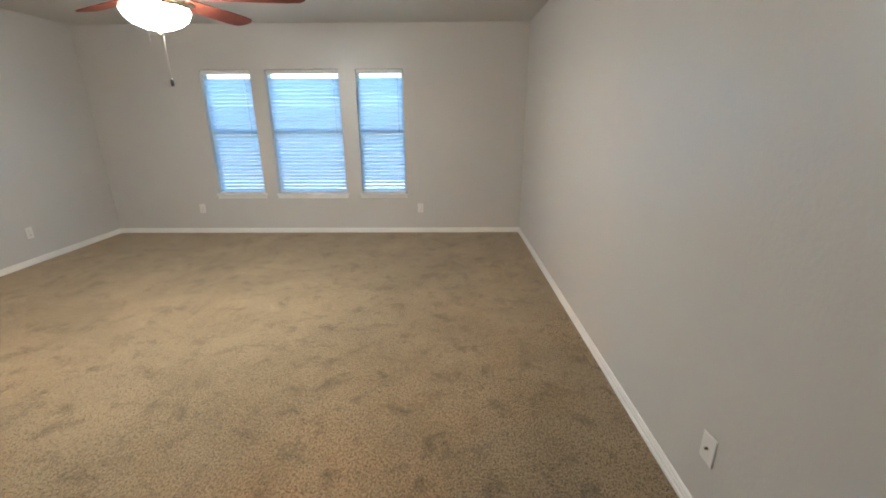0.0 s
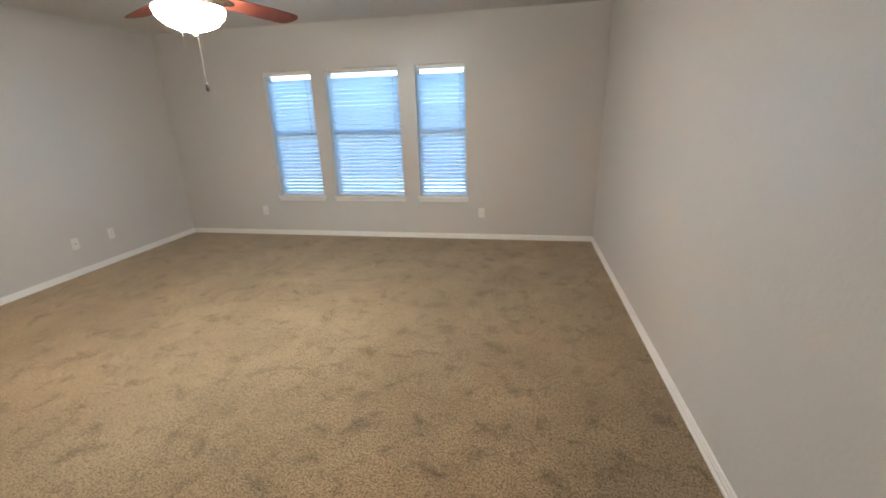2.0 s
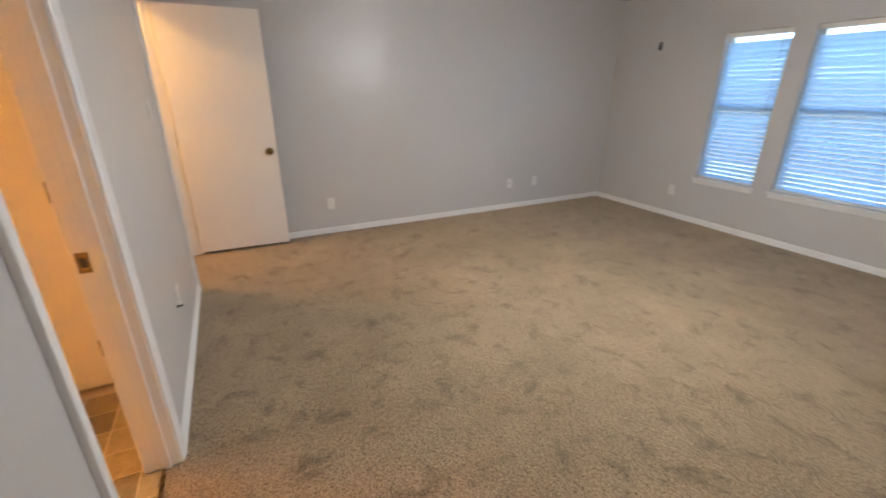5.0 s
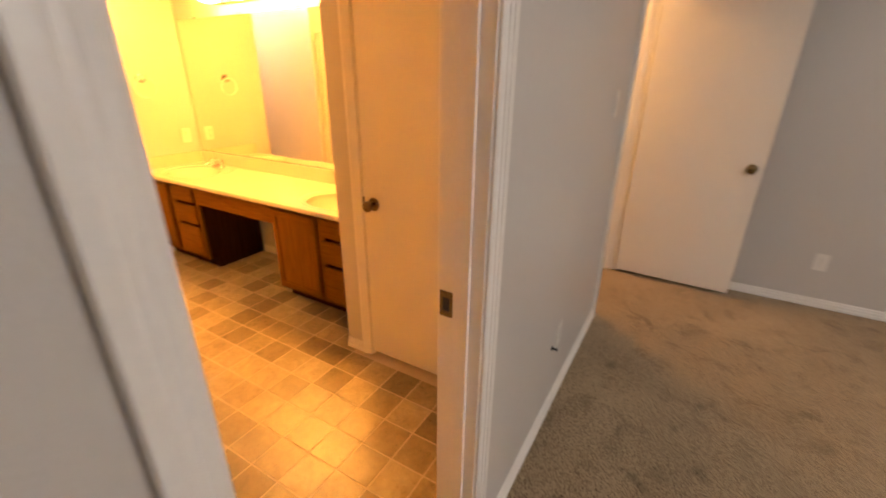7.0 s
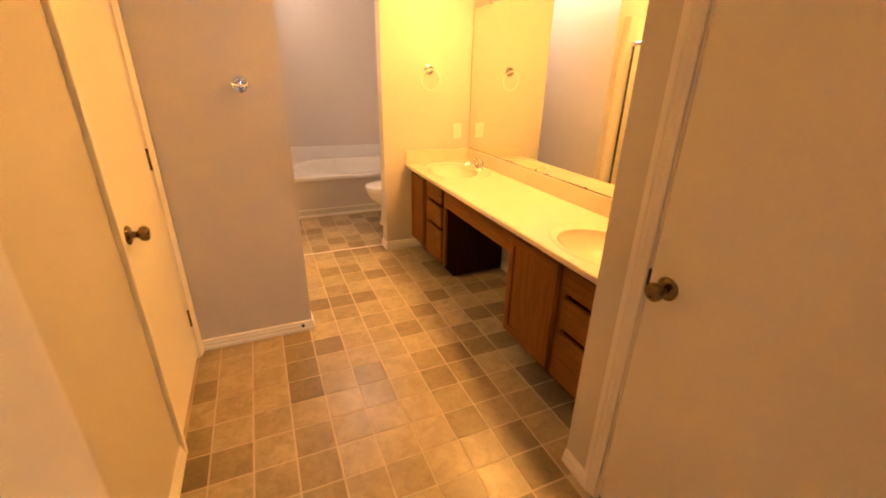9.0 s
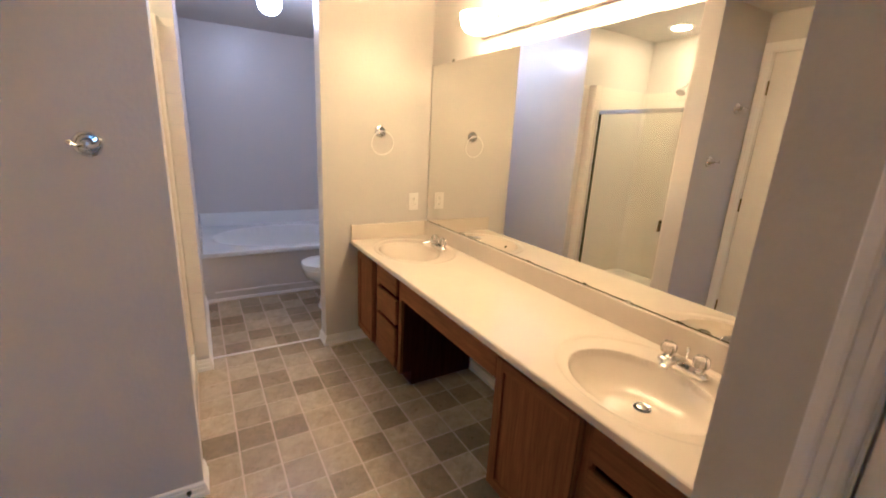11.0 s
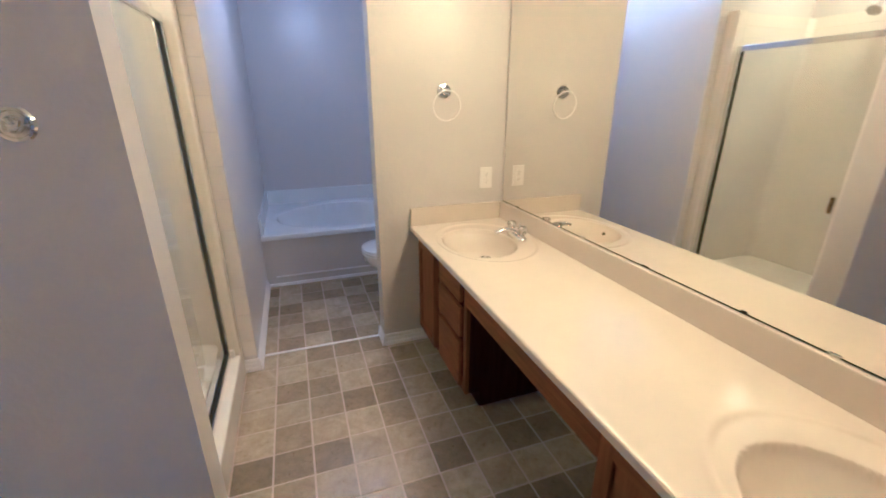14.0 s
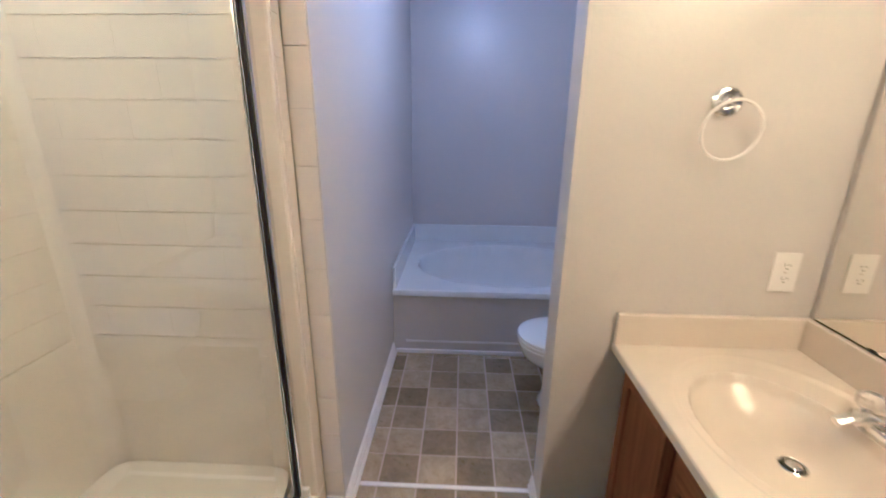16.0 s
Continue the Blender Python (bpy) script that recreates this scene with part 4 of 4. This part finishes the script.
for rowz, z0 in enumerate(bottoms):
    z1 = min(z0 + COURSE - 0.0036, ST - 0.004)
    if z1 - z0 < 0.02:
        continue
    for k in range(5):
        x0 = SX1 - 0.024 - (k + 1) * 0.197 + (0.098 if rowz % 2 else 0)
        x0, x1 = max(x0, SX0 + 0.055), min(x0 + 0.1968, SX1 - 0.030)
        if x1 - x0 > 0.02:
            part("tile", boxbm(x0, x1, SY0 + 0.021, SY0 + 0.0252, z0, z1, bevel=0.0005), FIBRE, sh)
        y0 = SY0 + 0.030 + k * 0.197 - (0.098 if rowz % 2 else 0)
        y0, y1 = max(y0, SY0 + 0.030), min(y0 + 0.1968, SY1 - 0.026)
        if y1 - y0 > 0.02:
            part("tile", boxbm(SX1 - 0.0252, SX1 - 0.021, y0, y1, z0, z1, bevel=0.0005), FIBRE, sh)
# rounded inside corner of the moulded surround
bm = bmesh.new()
arc = [(SX1 - 0.022 - 0.05 * (1 - math.sin(q * math.pi / 16)), SY0 + 0.022 + 0.05 * (1 - math.cos(q * math.pi / 16))) for q in range(9)]
loft(bm, [[(x, y, z) for x, y in arc + [(SX1 - 0.010, SY0 + 0.010)]] for z in (0.19, ST - 0.003)])
part("corner_cove", bm, FIBRE, sh, "rounded moulded corner", True)
for z0 in bottoms:
    z1 = min(z0 + COURSE - 0.0034, ST - 0.002)
    if z1 - z0 > 0.02:
        part("tile", boxbm(SX0 - 0.0025, SX0 + 0.001, SY0 + 0.016, SY0 + 0.060, z0, z1, bevel=0.0010), FIBRE, sh)
# tiled return between the stall and the tub alcove
for rowz in range(13):
    z0, z1 = max(0.092, 0.037 + rowz * 0.149 + 0.001), min(ST, 0.037 + (rowz + 1) * 0.149 - 0.001)
    if z1 - z0 > 0.02:
        part("tile", boxbm(TX + 0.003, SX0 - 0.003, SHS + 0.0005, SHS + 0.0055, z0, z1, bevel=0.0012), FIBRE, sh)

sd = thing("shower_door", (SX0 + 0.03, -2.93, 0.15), "framed clear glass shower door with chrome frame", "shower door")
GX = SX0 + 0.057
dy0, dy1, dz0, dz1 = SY0 + 0.0745, SY1 - 0.019, 0.151, 1.665
for nm, q in (("jamb", (dy0, dy0 + 0.026, dz0, dz1)), ("jamb", (dy1 - 0.014, dy1, dz0, dz1)), ("header", (dy0 + 0.026, dy1 - 0.014, dz1 - 0.032, dz1)), ("track", (dy0 + 0.026, dy1 - 0.014, dz0, dz0 + 0.030))):
    part(nm, boxbm(GX - 0.018, GX + 0.018, q[0], q[1], q[2], q[3], bevel=0.004), CHROME, sd, "polished aluminium frame")
for q in ((dy0 + 0.027, dy0 + 0.033, dz0 + 0.031, dz1 - 0.033), (dy0 + 0.037, dy1 - 0.016, dz0 + 0.031, dz0 + 0.039)):
    part("gasket", boxbm(GX - 0.010, GX + 0.010, q[0], q[1], q[2], q[3], bevel=0.002), DARKM, sd, "dark rubber gasket")
gl = part("glass", boxbm(GX - 0.0025, GX + 0.0025, dy0 + 0.038, dy1 - 0.015, dz0 + 0.038, dz1 - 0.034), GLASS, sd, "clear glass panel")
gl.visible_shadow = False
part("handle", boxbm(GX - 0.028, GX - 0.002, dy1 - 0.048, dy1 - 0.036, 0.80, 0.885, bevel=0.004), BRASS, sd, "dark metal pull handle")
part("bracket", boxbm(GX - 0.034, GX - 0.018, dy0 + 0.001, dy0 + 0.018, dz0 - 0.0005, dz0 + 0.040, bevel=0.002), PLASTIC, sd, "cream corner bracket")

AX, AY, AZ = -0.906, -2.945, 1.905
nz = part("shower_head", lathe([(0, 0), (0.012, 0), (0.014, 0.02), (0.034, 0.05), (0.036, 0.06), (0, 0.062)], 24, Matrix.Translation((AX - 0.115, AY, AZ - 0.027)) @ Matrix.Rotation(radians(-140), 4, "Y")), CHROME, sh, "chrome shower head", True)
part("arm", tube([(AX - 0.0005, AY, AZ), (AX - 0.06, AY, AZ + 0.005), (AX - 0.12, AY, AZ - 0.03)], 0.0095, 12), CHROME, nz, "chrome bent arm", True)
part("escutcheon", lathe([(0, 0.0005), (0.030, 0.0005), (0.028, 0.006), (0.012, 0.012), (0, 0.012)], 24, Matrix.Translation((AX, AY, AZ)) @ Matrix.Rotation(radians(-90), 4, "Y")), CHROME, nz, "", True)
can = thing("recessed_light", (-1.22, -2.93, CT), "glowing round recessed light in the shower ceiling", "ceiling light")
part("trim_ring", lathe([(0.0, CT - 0.0005), (0.095, CT - 0.0005), (0.092, CT - 0.006), (0.07, CT - 0.008), (0.0, CT - 0.004)], 36, Matrix.Translation((-1.22, -2.93, 0))), PLASTIC, can, "", True)
part("lens", lathe([(0, CT - 0.0085), (0.066, CT - 0.0085), (0.066, CT - 0.012), (0.05, CT - 0.016), (0, CT - 0.018)], 32, Matrix.Translation((-1.22, -2.93, 0))), CANGLASS, can, "glowing frosted lens", True)

# ---- tub and toilet ----
tub = thing("bathtub", ((VX + TX) / 2, -4.95, 0), "white acrylic garden tub with oval basin", "bathtub")
UF, RIM = -4.43, 0.412
ucx, ucy, ua, ub = (VX + TX) / 2 - 0.0, -4.945, 0.600, 0.415


def tub_height(x, y):
    r = math.hypot((x - ucx) / ua, (y - ucy) / ub)
    z = RIM - 0.004 * max(0.0, min(1.0, (1.05 - r) / 0.05))
    if r < 1:
        z -= 0.335 * min(1.0, (1 - r ** 3.2) * 1.25) ** 0.75
    return z


bm = bmesh.new()
nx, ny = 96, 76
X0, X1, Y0, Y1 = VX + 0.002, TX - 0.002, TY + 0.02, UF - 0.008
rows = []
for j in range(ny + 1):
    y = Y0 + (Y1 - Y0) * j / ny
    rows.append([bm.verts.new((X0 + (X1 - X0) * i / nx, y, tub_height(X0 + (X1 - X0) * i / nx, y))) for i in range(nx + 1)])
for dy, dz in ((0.005, -0.002), (0.008, -0.008), (0.008, -0.034), (0.004, -0.038), (-0.02, -0.038)):
    rows.append([bm.verts.new((X0 + (X1 - X0) * i / nx, Y1 + dy, RIM + dz)) for i in range(nx + 1)])
for a, b in zip(rows, rows[1:]):
    for i in range(nx):
        bm.faces.new((a[i], a[i + 1], b[i + 1], b[i]))
bmesh.ops.recalc_face_normals(bm, faces=bm.faces)
part("basin", bm, ACRYL, tub, "", True)
part("apron", boxbm(X0, X1, UF - 0.045, UF - 0.016, 0.004, RIM - 0.036), PAINT, tub, "greige painted front panel")
part("splash", boxbm(X0, X1, TY + 0.001, TY + 0.020, RIM - 0.004, 0.545, bevel=0.005), ACRYL, tub, "white back splash")
part("splash", boxbm(X1 - 0.018, X1, TY + 0.021, UF - 0.010, RIM - 0.003, 0.545, bevel=0.005), ACRYL, tub, "white side splash")
part("base_trim", boxbm(X0, X1 - 0.011, UF - 0.016, UF - 0.002, 0.001, 0.024, bevel=0.004), TRIM, tub, "white quarter-round trim")
part("trim_strip", boxbm(X0, X1 - 0.07, UF - 0.016, UF - 0.010, 0.072, 0.084, bevel=0.002), TRIM, tub, "white trim strip")

wc = thing("toilet", (-2.75, -4.02, 0), "white porcelain toilet with closed lid", "toilet")
ty = -4.02
bm = bmesh.new()
loft(bm, [oval(cx, ty, z, a, b, 36, p) for z, cx, a, b, p in ((0.0, -2.715, 0.205, 0.112, 2.6), (0.014, -2.715, 0.203, 0.110, 2.6), (0.05, -2.715, 0.188, 0.094, 2.5), (0.12, -2.705, 0.172, 0.080, 2.4), (0.19, -2.695, 0.172, 0.082, 2.3), (0.235, -2.670, 0.200, 0.112, 2.2), (0.275, -2.645, 0.225, 0.150, 2.2), (0.315, -2.632, 0.232, 0.170, 2.2), (0.345, -2.630, 0.236, 0.176, 2.2), (0.353, -2.630, 0.230, 0.171, 2.2))])
part("bowl", bm, PORC, wc, "", True)
bm = bmesh.new()
loft(bm, [oval(-2.63, ty, z, a, b, 36, 2.2) for z, a, b in ((0.354, 0.234, 0.174), (0.359, 0.239, 0.179), (0.367, 0.239, 0.179), (0.371, 0.235, 0.175))])
part("seat", bm, PORC, wc, "white plastic seat", True)
bm = bmesh.new()
loft(bm, [oval(-2.63, ty, z, a, b, 36, 2.2) for z, a, b in ((0.373, 0.234, 0.175), (0.378, 0.239, 0.179), (0.386, 0.236, 0.176), (0.392, 0.21, 0.155), (0.394, 0.14, 0.10))])
part("lid", bm, PORC, wc, "white closed plastic lid", True)
part("tank", boxbm(VX + 0.012, VX + 0.20, ty - 0.22, ty + 0.22, 0.37, 0.69, bevel=0.02), PORC, wc)
part("tank_lid", boxbm(VX + 0.008, VX + 0.21, ty - 0.23, ty + 0.23, 0.6905, 0.725, bevel=0.010), PORC, wc)
part("neck", boxbm(VX + 0.05, -2.80, ty - 0.10, ty + 0.10, 0.20, 0.368, bevel=0.03), PORC, wc)
part("flush_lever", tube([(VX + 0.2005, ty + 0.16, 0.64), (VX + 0.215, ty + 0.16, 0.64), (VX + 0.222, ty + 0.10, 0.632)], 0.006, 10), CHROME, wc, "chrome flush lever", True)

gx_, gy_ = -2.258, -4.045
gl = thing("ceiling_light", (gx_, gy_, CT), "glowing white globe ceiling light above the tub", "ceiling light")
T = Matrix.Translation((gx_, gy_, CT))
part("base", lathe([(0, -0.0005), (0.075, -0.0005), (0.075, -0.012), (0.055, -0.030), (0.05, -0.034), (0, -0.034)], 32, T), PLASTIC, gl, "", True)
part("globe", lathe([(0, -0.180), (0.024, -0.177), (0.048, -0.166), (0.067, -0.145), (0.076, -0.115), (0.073, -0.083), (0.060, -0.055), (0.044, -0.0345), (0, -0.0345)], 36, T), GLOBEGLASS, gl, "glowing opal glass globe", True)

# ---- bathroom floor ----
structure("threshold", boxbm(PX - 0.0, TX - 0.013, PY0 - 0.004, PY0 + 0.014, 0.0005, 0.004, bevel=0.001), TRIM, "pale caulk line between two vinyl sheets", "threshold")
structure("carpet_edge", boxbm(DB[0] + 0.001, DB[1] - 0.001, -0.046, -0.030, 0.0005, 0.006, bevel=0.002), BRASS, "thin metal edging between carpet and vinyl", "threshold")
fb = structure("floor_bathroom", boxbm(VX, QX + 0.10, TY, -0.036, -0.02, -0.0012), GROUT, "brown stone-pattern vinyl tile floor with pale joints", "floor")
BASE[fb] = Vector((0, 0, 0))
tile_mesh = None
px, py = 0.1525, 0.1530
x_cols = [-1.957 + px * i for i in range(-9, 7)]
y_rows = [PY0 + py * j for j in range(-7, 24)]
for x in x_cols:
    for y in y_rows:
        x0, x1, y0, y1 = max(x, VX), min(x + px, QX), max(y, -4.43), min(y + py, -0.048)
        if x1 - x0 < 0.01 or y1 - y0 < 0.01:
            continue
        cx, cy = (x0 + x1) / 2, (y0 + y1) / 2
        if (cx > SHX and cy < HY) or (cx > TX and cy < SHS) or (PY0 < cy < PY1 and cx < PX - 0.05) or (cx < KX - 0.03 and cy > KY) or (cx < -2.73 and (PY1 < cy < -2.72 or cy > -1.86)):
            continue
        g = 0.0036
        if tile_mesh is None:
            bm = boxbm(g - px / 2, px / 2 - g, g - py / 2, py / 2 - g, -0.0010, 0.0, bevel=0.0008)
            tile_mesh = bpy.data.meshes.new("tile")
            bm.to_mesh(tile_mesh)
            bm.free()
            tile_mesh.materials.append(VINYL)
        o = new("tile", tile_mesh)
        o.parent = fb
        o.location = (cx, cy, 0)
        o.scale = ((x1 - x0) / px, (y1 - y0) / py, 1)
